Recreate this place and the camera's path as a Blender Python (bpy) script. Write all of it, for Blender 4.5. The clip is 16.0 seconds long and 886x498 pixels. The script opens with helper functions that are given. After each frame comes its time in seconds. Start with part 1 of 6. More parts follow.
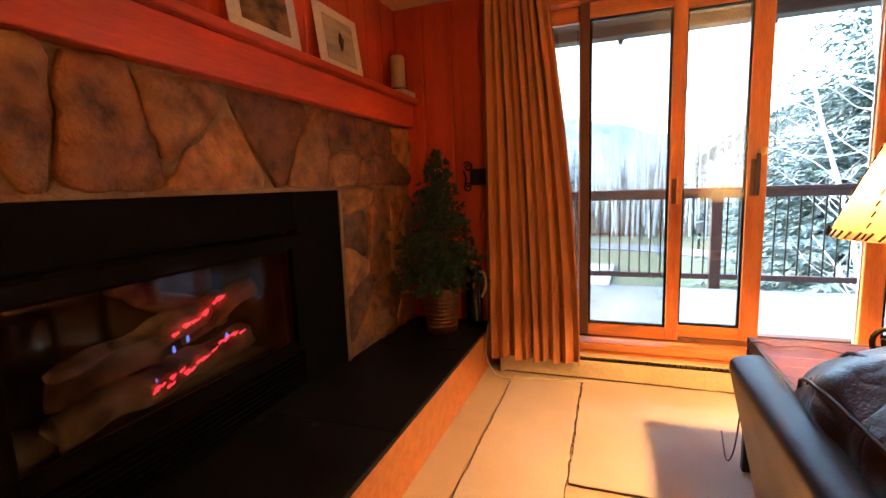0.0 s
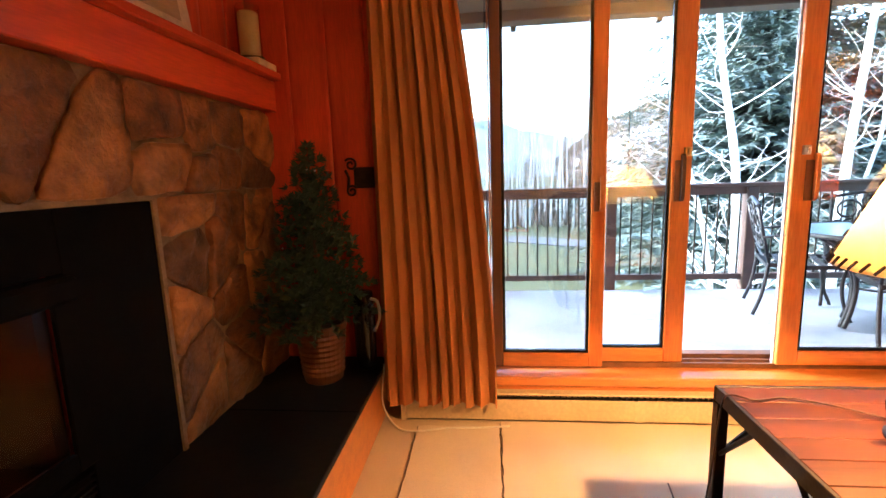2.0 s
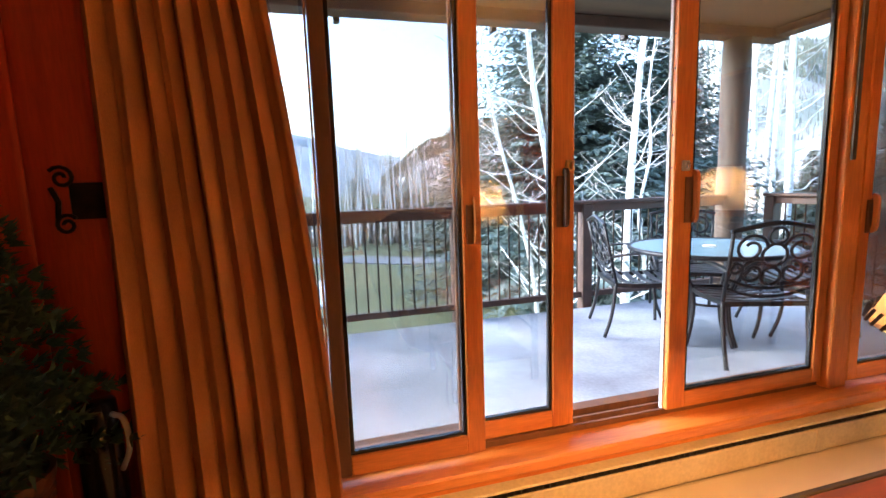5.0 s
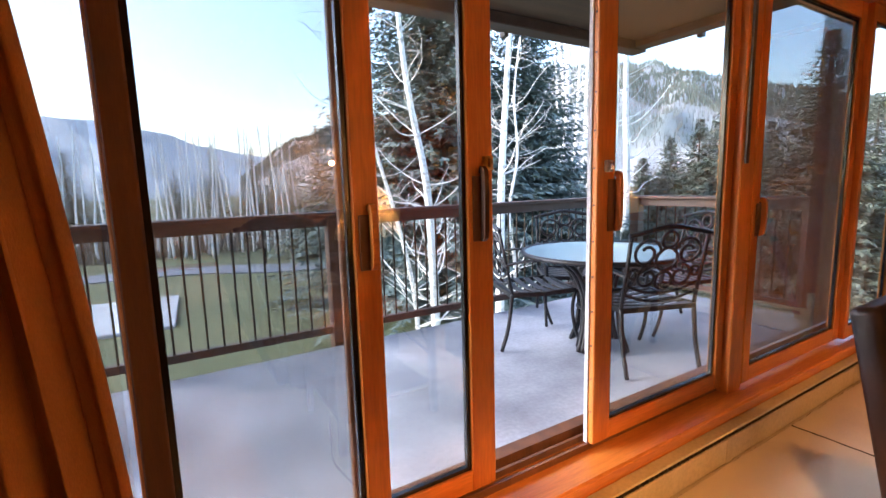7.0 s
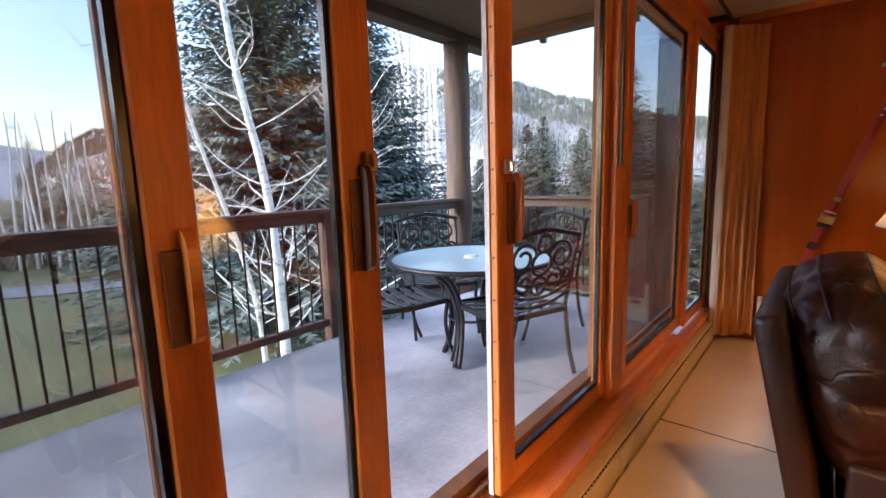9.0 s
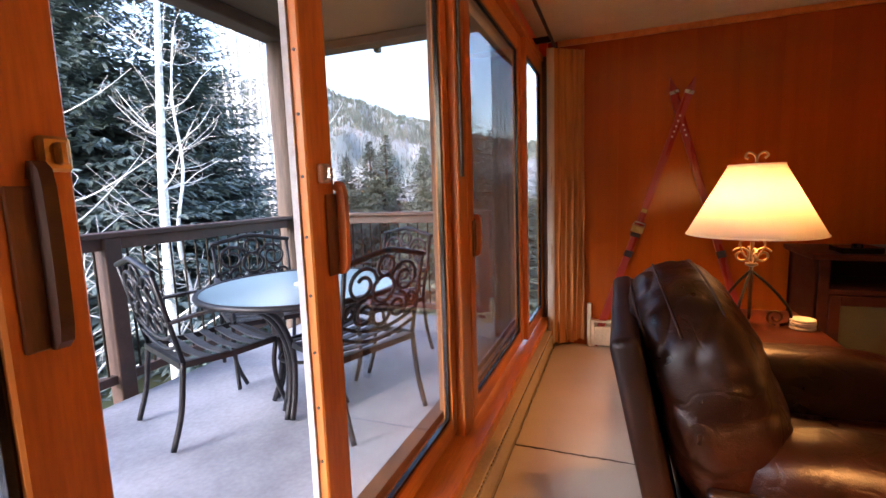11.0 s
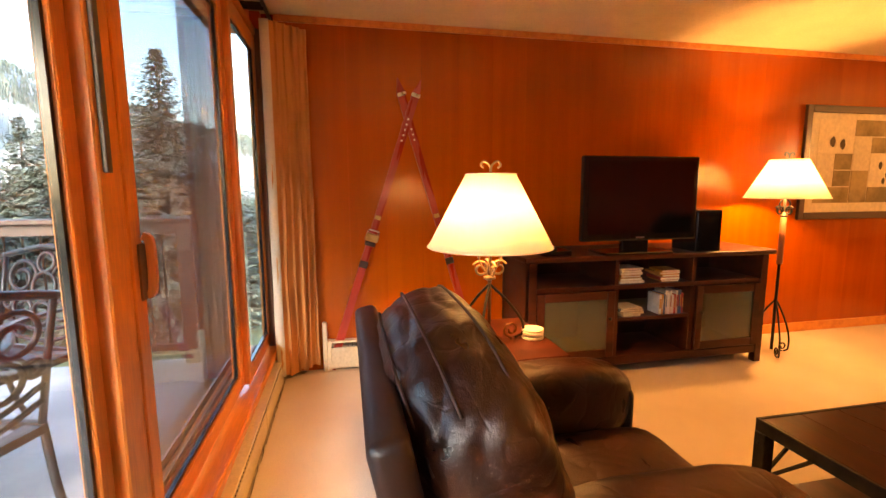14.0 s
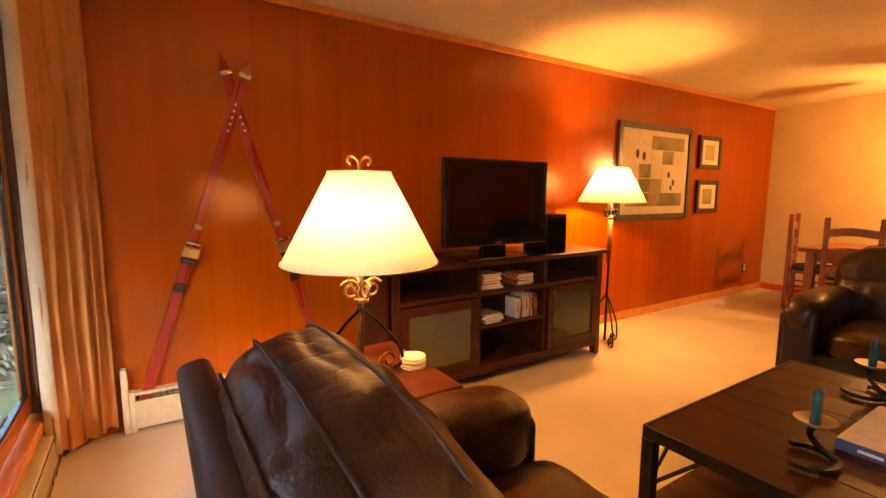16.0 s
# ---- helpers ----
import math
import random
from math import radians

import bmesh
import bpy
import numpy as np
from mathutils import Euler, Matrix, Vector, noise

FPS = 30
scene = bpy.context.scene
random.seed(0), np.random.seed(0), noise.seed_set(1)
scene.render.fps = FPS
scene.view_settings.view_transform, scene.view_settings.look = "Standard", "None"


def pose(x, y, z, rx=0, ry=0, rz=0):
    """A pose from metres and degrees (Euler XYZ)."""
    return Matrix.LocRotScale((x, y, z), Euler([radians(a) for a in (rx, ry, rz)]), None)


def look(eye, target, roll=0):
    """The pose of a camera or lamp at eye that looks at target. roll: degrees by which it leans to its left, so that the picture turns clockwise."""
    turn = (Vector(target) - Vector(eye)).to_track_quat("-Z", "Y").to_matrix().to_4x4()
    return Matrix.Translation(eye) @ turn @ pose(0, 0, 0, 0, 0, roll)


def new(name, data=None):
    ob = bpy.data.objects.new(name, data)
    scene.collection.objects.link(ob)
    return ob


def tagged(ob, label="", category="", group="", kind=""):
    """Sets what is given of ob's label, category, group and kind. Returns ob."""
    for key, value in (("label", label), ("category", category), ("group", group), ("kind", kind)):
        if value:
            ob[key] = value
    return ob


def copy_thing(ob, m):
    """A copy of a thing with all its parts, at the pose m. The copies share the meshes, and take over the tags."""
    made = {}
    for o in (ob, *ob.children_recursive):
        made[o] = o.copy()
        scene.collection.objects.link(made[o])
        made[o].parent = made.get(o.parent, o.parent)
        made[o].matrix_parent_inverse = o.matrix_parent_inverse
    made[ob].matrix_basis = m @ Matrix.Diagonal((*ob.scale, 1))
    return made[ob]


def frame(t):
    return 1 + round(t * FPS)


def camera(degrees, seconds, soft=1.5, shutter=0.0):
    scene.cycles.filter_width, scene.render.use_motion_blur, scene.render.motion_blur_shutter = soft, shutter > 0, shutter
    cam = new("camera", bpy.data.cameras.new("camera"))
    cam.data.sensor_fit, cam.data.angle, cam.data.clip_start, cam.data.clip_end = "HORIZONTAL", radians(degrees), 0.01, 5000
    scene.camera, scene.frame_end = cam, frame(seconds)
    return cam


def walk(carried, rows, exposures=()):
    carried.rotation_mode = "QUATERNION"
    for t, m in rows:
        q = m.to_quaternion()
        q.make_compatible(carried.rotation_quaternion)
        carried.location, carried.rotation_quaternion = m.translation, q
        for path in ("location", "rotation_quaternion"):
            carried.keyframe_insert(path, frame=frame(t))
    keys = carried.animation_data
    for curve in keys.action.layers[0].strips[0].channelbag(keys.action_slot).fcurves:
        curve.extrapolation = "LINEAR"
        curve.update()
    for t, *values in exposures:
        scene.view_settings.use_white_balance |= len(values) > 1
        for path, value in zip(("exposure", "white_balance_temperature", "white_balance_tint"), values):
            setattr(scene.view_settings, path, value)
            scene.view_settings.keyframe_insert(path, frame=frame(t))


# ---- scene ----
GAIN = [
    (0.0, 3.95, 5600, 10),
    (2.5, 3.95, 5600, 10),
    (4.0, 3.5, 5700, 12),
    (6.5, 2.75, 5900, 18),
    (7.5, 2.45, 6050, 20),
    (8.2, 2.3, 6050, 20),
    (10.5, 2.55, 6200, 25),
    (11.5, 2.7, 6250, 26),
    (12.5, 3.05, 6500, 23),
    (14.0, 3.7, 6800, 14),
    (16.0, 3.6, 6900, 13),
]
cam = camera(87.7, 16.0)
PATH = [
    (0, (1.709, 1.545, 1.24), (1.024, 3.404, 0.968), -2.1),
    (0.5, (1.659, 1.714, 1.274), (1.09, 3.608, 0.976), -2.2),
    (1, (1.612, 1.872, 1.296), (1.157, 3.794, 0.979), -2.0),
    (1.5, (1.536, 2.034, 1.294), (1.22, 3.983, 0.975), -1.9),
    (2, (1.51, 2.168, 1.293), (1.31, 4.132, 0.974), -1.9),
    (2.5, (1.512, 2.307, 1.296), (1.401, 4.278, 0.977), -2.1),
    (3, (1.51, 2.432, 1.315), (1.494, 4.403, 0.979), -2.0),
    (3.5, (1.516, 2.522, 1.324), (1.605, 4.491, 0.986), -1.8),
    (4, (1.514, 2.64, 1.313), (1.734, 4.604, 1.002), -1.8),
    (4.2, (1.506, 2.702, 1.292), (1.784, 4.661, 1.0), -1.9),
    (6.5, (1.533, 3.329, 1.308), (2.459, 5.08, 1.038), -1.4),
    (7, (1.608, 3.423, 1.301), (2.635, 5.117, 1.025), -1.6),
    (7.5, (1.654, 3.508, 1.287), (2.805, 5.123, 1.026), -2.0),
    (8, (1.688, 3.636, 1.32), (2.977, 5.14, 1.038), -2.0),
    (10.3, (1.977, 3.906, 1.308), (3.73, 4.836, 1.059), -2.0),
    (10.5, (2.009, 3.917, 1.299), (3.793, 4.788, 1.058), -2.1),
    (11, (2.116, 3.936, 1.302), (3.969, 4.646, 1.055), -1.9),
    (11.5, (2.205, 3.954, 1.303), (4.119, 4.479, 1.06), -1.8),
    (12, (2.262, 3.981, 1.321), (4.222, 4.296, 1.071), -1.4),
    (12.5, (2.319, 3.982, 1.32), (4.301, 4.102, 1.078), -1.1),
    (13, (2.417, 4.007, 1.328), (4.399, 3.936, 1.073), -0.5),
    (13.5, (2.529, 3.985, 1.324), (4.498, 3.753, 1.065), -0.2),
    (14, (2.656, 3.975, 1.324), (4.595, 3.568, 1.056), -0.2),
    (14.5, (2.764, 3.97, 1.325), (4.661, 3.395, 1.052), -0.2),
    (15, (2.868, 3.957, 1.314), (4.704, 3.21, 1.047), -0.1),
    (15.5, (2.961, 3.985, 1.322), (4.717, 3.066, 1.056), 0.3),
    (16, (3.058, 3.989, 1.312), (4.729, 2.918, 1.064), 0.3),
]
walk(cam, [(t, look(eye, target, roll)) for t, eye, target, roll in PATH], exposures=GAIN)
SKY = 0.15
W_HIDE, W_TABLE, W_FLOOR, W_DINE = 15.0, 5.2, 12.0, 10.5

# ---- light of day: a pale evening sky and a weak, wide sun behind the hills ----
world = bpy.data.worlds.new("sky")
scene.world = world
world.use_nodes = True
wn = world.node_tree
sky = wn.nodes.new("ShaderNodeTexSky")
sky.sky_type = "NISHITA"
sky.sun_disc = False
sky.sun_elevation, sky.sun_rotation = radians(28), radians(-62)
sky.air_density, sky.dust_density, sky.ozone_density = 1.3, 2.2, 3.0
wn.links.new(sky.outputs["Color"], wn.nodes["Background"].inputs["Color"])
wn.nodes["Background"].inputs["Strength"].default_value = SKY
sun_data = bpy.data.lights.new("sun", "SUN")
sun_data.energy, sun_data.angle, sun_data.color = 1.2, radians(30), (0.93, 0.97, 1.0)
sun = new("sun", sun_data)
sun.matrix_world = look((0, 0, 20), (8.3, -4.4, 15.0))


def bulb(name, x, y, z, watts, radius=0.035, colour=(1.0, 0.45, 0.115)):
    d = bpy.data.lights.new(name, "POINT")
    d.energy, d.color, d.shadow_soft_size = watts, colour, radius
    ob = new(name, d)
    ob.location = (x, y, z)
    return ob


bulb("bulb_hide_lamp", 2.60, 3.345, 1.16, W_HIDE)
bulb("bulb_table_lamp", 4.575, 3.362, 1.20, W_TABLE)
bulb("bulb_floor_lamp", 5.58, 0.69, 1.36, W_FLOOR)
bulb("bulb_chandelier", 4.2, -2.2, 1.72, W_DINE, 0.04)


# ---- materials ----
def mat(name, c1, c2, scale=8.0, rough=0.6, bump=0.2, metal=0.0, stretch=(1, 1, 1), fine=60.0, spread=0.12, coat=0.0, dist=0.004, tone=0.12, patch=0.45, detail=4.0, shine=0.5, grain=0.5, uneven=0.3):
    """Two colours mixed by a coarse noise, darkened a little by a fine one, with relief and uneven gloss; each object is shifted and toned by chance."""
    m = bpy.data.materials.new(name)
    m.use_nodes = True
    n, l = m.node_tree.nodes, m.node_tree.links
    b = n["Principled BSDF"]
    co, inf, add, mp = n.new("ShaderNodeTexCoord"), n.new("ShaderNodeObjectInfo"), n.new("ShaderNodeVectorMath"), n.new("ShaderNodeMapping")
    mul = n.new("ShaderNodeMath")
    mul.operation, mul.inputs[1].default_value = "MULTIPLY", 37.0
    l.new(inf.outputs["Random"], mul.inputs[0])
    l.new(co.outputs["Object"], add.inputs[0])
    l.new(mul.outputs[0], add.inputs[1])
    l.new(add.outputs[0], mp.inputs["Vector"])
    mp.inputs["Scale"].default_value = stretch
    big, small = n.new("ShaderNodeTexNoise"), n.new("ShaderNodeTexNoise")
    for node, s in ((big, scale), (small, fine)):
        node.inputs["Scale"].default_value = s
        node.inputs["Detail"].default_value = detail
        l.new(mp.outputs[0], node.inputs["Vector"])
    ramp = n.new("ShaderNodeValToRGB")
    ramp.color_ramp.elements[0].position, ramp.color_ramp.elements[1].position = patch - spread, patch + spread
    ramp.color_ramp.elements[0].color, ramp.color_ramp.elements[1].color = (*c1, 1), (*c2, 1)
    l.new(big.outputs["Fac"], ramp.inputs[0])
    hsv = n.new("ShaderNodeHueSaturation")
    val = n.new("ShaderNodeMath")
    val.operation, val.inputs[1].default_value, val.inputs[2].default_value = "MULTIPLY_ADD", tone * 2, 1 - tone
    l.new(inf.outputs["Random"], val.inputs[0])
    fin = n.new("ShaderNodeMath")
    fin.operation, fin.inputs[1].default_value, fin.inputs[2].default_value = "MULTIPLY_ADD", grain, 1 - grain / 2
    l.new(small.outputs["Fac"], fin.inputs[0])
    both = n.new("ShaderNodeMath")
    both.operation = "MULTIPLY"
    l.new(val.outputs[0], both.inputs[0])
    l.new(fin.outputs[0], both.inputs[1])
    l.new(both.outputs[0], hsv.inputs["Value"])
    l.new(ramp.outputs[0], hsv.inputs["Color"])
    l.new(hsv.outputs[0], b.inputs["Base Color"])
    rg = n.new("ShaderNodeMath")
    rg.operation, rg.inputs[1].default_value, rg.inputs[2].default_value = "MULTIPLY_ADD", uneven, rough - uneven / 2
    rg.use_clamp = True
    l.new(big.outputs["Fac"], rg.inputs[0])
    l.new(rg.outputs[0], b.inputs["Roughness"])
    b.inputs["Metallic"].default_value = metal
    b.inputs["Specular IOR Level"].default_value = shine
    b.inputs["Coat Weight"].default_value = coat
    b.inputs["Coat Roughness"].default_value = 0.25
    if bump:
        mixh = n.new("ShaderNodeMath")
        mixh.operation, mixh.inputs[1].default_value = "MULTIPLY_ADD", 0.5
        l.new(small.outputs["Fac"], mixh.inputs[0])
        l.new(big.outputs["Fac"], mixh.inputs[2])
        bm_ = n.new("ShaderNodeBump")
        bm_.inputs["Strength"].default_value, bm_.inputs["Distance"].default_value = bump, dist
        l.new(mixh.outputs[0], bm_.inputs["Height"])
        l.new(bm_.outputs[0], b.inputs["Normal"])
    return m


def plain_node(m):
    return m.node_tree.nodes["Principled BSDF"]


PANEL = mat("stained_pine_panel", (0.31, 0.054, 0.0012), (0.38, 0.072, 0.0016), 2.2, 0.17, 0.0, shine=0.5, grain=0.12, uneven=0.05, spread=0.3, stretch=(6, 6, 0.25), fine=22, coat=0.0, tone=0.06)
REDWOOD = mat("red_stained_board", (0.50, 0.056, 0.009), (0.62, 0.080, 0.012), 2.2, 0.42, 0.06, stretch=(6, 6, 0.6), fine=22, coat=0.0, tone=0.06)
MANTELWOOD = mat("red_stained_mantel", (0.50, 0.056, 0.009), (0.62, 0.080, 0.012), 2.2, 0.42, 0.05, stretch=(6, 0.6, 6), fine=22, coat=0.0, tone=0.04)
DOORWOOD = mat("oiled_fir", (0.52, 0.15, 0.020), (0.64, 0.22, 0.034), 2.5, 0.45, 0.06, stretch=(7, 7, 0.7), fine=20, coat=0.2, tone=0.06)
SILLWOOD = mat("oiled_fir_sill", (0.54, 0.165, 0.022), (0.66, 0.24, 0.038), 2.5, 0.40, 0.06, stretch=(0.7, 7, 7), fine=20, coat=0.3, tone=0.05)
DARKWOODFRAME = mat("brown_clad_stile", (0.13, 0.060, 0.030), (0.19, 0.085, 0.040), 3.0, 0.5, 0.06, stretch=(6, 6, 0.6))
WALNUT = mat("dark_walnut", (0.032, 0.0070, 0.003), (0.064, 0.014, 0.0055), 2.5, 0.42, 0.05, stretch=(5, 0.6, 5), fine=24, coat=0.0, shine=0.3, tone=0.05)
TABLEWOOD = mat("plank_tabletop", (0.034, 0.0085, 0.003), (0.066, 0.019, 0.006), 3.0, 0.48, 0.08, stretch=(0.7, 6, 5), fine=20, coat=0.0, shine=0.22, tone=0.1)
DARKTABLE = mat("dark_plank_tabletop", (0.034, 0.009, 0.004), (0.062, 0.018, 0.007), 3.0, 0.36, 0.05, stretch=(0.7, 6, 5), fine=20, coat=0.0, shine=0.12, tone=0.08)
CHAIRWOOD = mat("dining_pine", (0.20, 0.065, 0.022), (0.28, 0.10, 0.035), 3.0, 0.45, 0.06, stretch=(5, 5, 0.7))
CARPET = mat("beige_carpet", (0.50, 0.41, 0.29), (0.59, 0.49, 0.36), 2.0, 0.95, 0.7, fine=260, dist=0.006, tone=0.0, spread=0.2)
MATTING = mat("pale_carpet_mat", (0.60, 0.51, 0.40), (0.68, 0.59, 0.48), 2.5, 0.95, 0.7, fine=300, dist=0.005, tone=0.03, spread=0.2)
EDGEDARK = mat("frayed_edge", (0.05, 0.035, 0.025), (0.12, 0.08, 0.05), 40, 0.95, 0.5)
CEILING = mat("cream_ceiling_plaster", (0.66, 0.56, 0.36), (0.70, 0.60, 0.40), 6.0, 0.9, 0.25, fine=140, dist=0.003, tone=0.0)
WALLPAINT = mat("mustard_wall_paint", (0.58, 0.42, 0.20), (0.62, 0.46, 0.23), 3.0, 0.85, 0.15, fine=120, tone=0.0)
SLATE = mat("black_slate", (0.006, 0.0065, 0.007), (0.014, 0.0145, 0.015), 5.0, 0.6, shine=0.2, bump=0.35, fine=40, tone=0.06)
BLACKMETAL = mat("black_enamel", (0.003, 0.003, 0.003), (0.006, 0.0055, 0.005), 9, 0.65, shine=0.05, bump=0.04, tone=0.03)
MORTAR = mat("grey_mortar", (0.20, 0.135, 0.070), (0.32, 0.23, 0.13), 9, 0.95, 0.8, fine=70, dist=0.012)
STONES = [
    mat("brown_fieldstone", (0.055, 0.021, 0.007), (0.30, 0.125, 0.034), 11, 0.5, 1.0, fine=48, dist=0.022, spread=0.20, tone=0.3),
    mat("ochre_fieldstone", (0.11, 0.042, 0.011), (0.50, 0.235, 0.062), 10, 0.48, 1.0, fine=44, dist=0.022, spread=0.20, tone=0.3),
    mat("grey_fieldstone", (0.046, 0.024, 0.011), (0.25, 0.125, 0.048), 10, 0.5, 1.0, fine=44, dist=0.022, spread=0.20, tone=0.3),
]
HEATERPAINT = mat("cream_heater_enamel", (0.56, 0.47, 0.31), (0.62, 0.53, 0.36), 4, 0.42, 0.03, tone=0.03)
FINS = mat("heater_fins", (0.05, 0.045, 0.04), (0.09, 0.08, 0.07), 30, 0.5, 0.1, metal=0.6)
LEATHER = mat("dark_brown_leather", (0.013, 0.0032, 0.0014), (0.028, 0.0068, 0.0024), 4.5, 0.32, 0.5, fine=150, dist=0.0045, tone=0.05, coat=0.08, stretch=(1.0, 2.2, 1.6))


def creased(m, scale, deep):
    """Fine branching creases laid over the leather's own relief."""
    n, l = m.node_tree.nodes, m.node_tree.links
    b = plain_node(m)
    co, warp, mixv, vor, ramp, bump = [n.new("ShaderNode" + k) for k in ("TexCoord", "TexNoise", "VectorMath", "TexVoronoi", "MapRange", "Bump")]
    warp.inputs["Scale"].default_value = 5.0
    mixv.operation = "MULTIPLY_ADD"
    mixv.inputs[1].default_value = (0.45, 0.45, 0.45)
    l.new(co.outputs["Object"], warp.inputs["Vector"])
    l.new(warp.outputs["Color"], mixv.inputs[0])
    l.new(co.outputs["Object"], mixv.inputs[2])
    vor.feature = "DISTANCE_TO_EDGE"
    vor.inputs["Scale"].default_value = scale
    l.new(mixv.outputs[0], vor.inputs["Vector"])
    ramp.inputs["From Max"].default_value = 0.12
    l.new(vor.outputs["Distance"], ramp.inputs["Value"])
    l.new(ramp.outputs[0], bump.inputs["Height"])
    bump.inputs["Strength"].default_value, bump.inputs["Distance"].default_value = 0.5, deep
    l.new(b.inputs["Normal"].links[0].from_socket, bump.inputs["Normal"])
    l.new(bump.outputs[0], b.inputs["Normal"])


creased(LEATHER, 7.0, 0.0022)
LEATHERSIDE = mat("flat_brown_leather", (0.013, 0.0050, 0.0030), (0.026, 0.0090, 0.0048), 4, 0.42, 0.4, fine=190, dist=0.0016, tone=0.04)
SEAM = mat("leather_piping", (0.016, 0.006, 0.004), (0.028, 0.010, 0.006), 20, 0.5, 0.1)
IRON = mat("dark_wrought_iron", (0.014, 0.012, 0.010), (0.030, 0.024, 0.018), 18, 0.48, 0.3, metal=0.75)
BRONZE = mat("gilded_iron", (0.17, 0.095, 0.042), (0.27, 0.16, 0.07), 16, 0.42, 0.25, metal=0.7)
PATIOIRON = mat("cast_aluminium_charcoal", (0.010, 0.011, 0.013), (0.024, 0.025, 0.029), 14, 0.42, 0.3, metal=0.35)
# Sky highlights on slats and arms, painted as lighter grey; mullion strip shares it.
PATIOSLAT = mat("sky_paled_grey_metal", (0.055, 0.058, 0.065), (0.11, 0.115, 0.125), 14, 0.45, 0.3, metal=0.3)
BRASS = mat("worn_brass", (0.42, 0.27, 0.08), (0.52, 0.36, 0.13), 20, 0.35, 0.1, metal=1.0)
STEEL = mat("brushed_steel", (0.55, 0.54, 0.52), (0.68, 0.67, 0.65), 20, 0.3, 0.05, metal=1.0)
CURTAIN = mat("tan_woven_curtain", (0.40, 0.16, 0.038), (0.49, 0.205, 0.054), 5, 0.85, 0.5, stretch=(4, 4, 0.8), fine=160, dist=0.002, tone=0.02)
LINING = mat("pale_curtain_lining", (0.52, 0.43, 0.32), (0.58, 0.49, 0.37), 5, 0.9, 0.3, fine=160)
CONCRETE = mat("damp_deck_concrete", (0.10, 0.115, 0.145), (0.52, 0.55, 0.61), 0.80, 0.55, 0.35, fine=45, spread=0.15, tone=0.0, dist=0.004, detail=7)
RAILWOOD = mat("dark_brown_rail_paint", (0.050, 0.027, 0.020), (0.085, 0.048, 0.034), 4, 0.55, 0.15, stretch=(1, 1, 1), fine=40, tone=0.08)
SOFFIT = mat("brown_soffit_boards", (0.085, 0.052, 0.034), (0.125, 0.078, 0.052), 2, 0.7, 0.2, stretch=(0.6, 6, 6), fine=30)
LOG = mat("peeled_log", (0.050, 0.034, 0.025), (0.095, 0.068, 0.050), 3, 0.75, 0.6, stretch=(5, 5, 0.6), fine=30, dist=0.01)
GRASS = mat("autumn_lawn", (0.060, 0.085, 0.030), (0.135, 0.135, 0.060), 0.30, 0.95, 0.4, fine=9, spread=0.2, dist=0.03, tone=0.0, detail=8)
ASPHALT = mat("path_asphalt", (0.13, 0.14, 0.16), (0.18, 0.19, 0.21), 1.5, 0.9, 0.3, fine=50)
PATIOSTONE = mat("pale_patio", (0.34, 0.34, 0.34), (0.43, 0.43, 0.42), 1.5, 0.85, 0.2, fine=30)
BARK = mat("white_aspen_bark", (0.34, 0.33, 0.29), (0.74, 0.73, 0.68), 5, 0.8, 0.5, stretch=(1, 1, 2.2), fine=26, spread=0.10, patch=0.38)
TWIG = mat("pale_twig", (0.36, 0.33, 0.29), (0.52, 0.49, 0.44), 8, 0.85, 0.2)
SPRUCEBARK = mat("spruce_bark", (0.075, 0.052, 0.036), (0.13, 0.092, 0.065), 8, 0.9, 0.6)
NEEDLES = mat("blue_green_needles", (0.060, 0.100, 0.085), (0.185, 0.235, 0.205), 1.4, 0.7, 0.0, fine=20, spread=0.18, tone=0.15)
NEEDLESFAR = mat("olive_spruce_needles", (0.085, 0.110, 0.072), (0.20, 0.215, 0.15), 1.2, 0.75, 0.0, fine=20, spread=0.18, tone=0.15)
XMAS = mat("artificial_fir_needles", (0.014, 0.042, 0.024), (0.042, 0.092, 0.054), 6, 0.6, 0.1, fine=60, tone=0.1)
TERRACOTTA = mat("ribbed_copper_pot", (0.105, 0.040, 0.020), (0.17, 0.070, 0.036), 6, 0.42, 0.25, fine=60, metal=0.15)
SHRUB = mat("dry_undergrowth", (0.16, 0.12, 0.085), (0.27, 0.22, 0.165), 0.5, 0.95, 0.0, fine=8, spread=0.2)
# Mountainside and its conifers: colours greyed and paled to stand for distance haze.
HILL = mat("haze_greyed_hillside", (0.15, 0.175, 0.15), (0.38, 0.355, 0.335), 0.012, 0.95, 0.0, fine=0.35, spread=0.13, tone=0.0, detail=10, stretch=(1, 1, 0.55))
HILLWOODS = mat("haze_paled_conifers", (0.115, 0.140, 0.110), (0.22, 0.235, 0.19), 0.05, 0.9, 0.0, fine=1.0, spread=0.18, tone=0.0)
# Distance haze is mixed into this ridge's blue-grey base colours.
HILLFAR = mat("haze_tinted_far_ridge", (0.22, 0.26, 0.28), (0.34, 0.37, 0.39), 0.012, 0.95, 0.0, fine=0.3, spread=0.16, tone=0.0, detail=8)
WHITEMAT = mat("white_mat_board", (0.72, 0.69, 0.62), (0.76, 0.73, 0.66), 20, 0.85, 0.05, tone=0.02)
PHOTO = mat("landscape_photograph", (0.055, 0.030, 0.014), (0.34, 0.20, 0.07), 9, 0.5, 0.0, stretch=(1, 1, 1.8), fine=30, spread=0.12, tone=0.2)
PHOTOGREY = mat("misty_photograph", (0.30, 0.27, 0.22), (0.50, 0.46, 0.38), 6, 0.5, 0.0, stretch=(1, 0.5, 3), fine=20, tone=0.1)
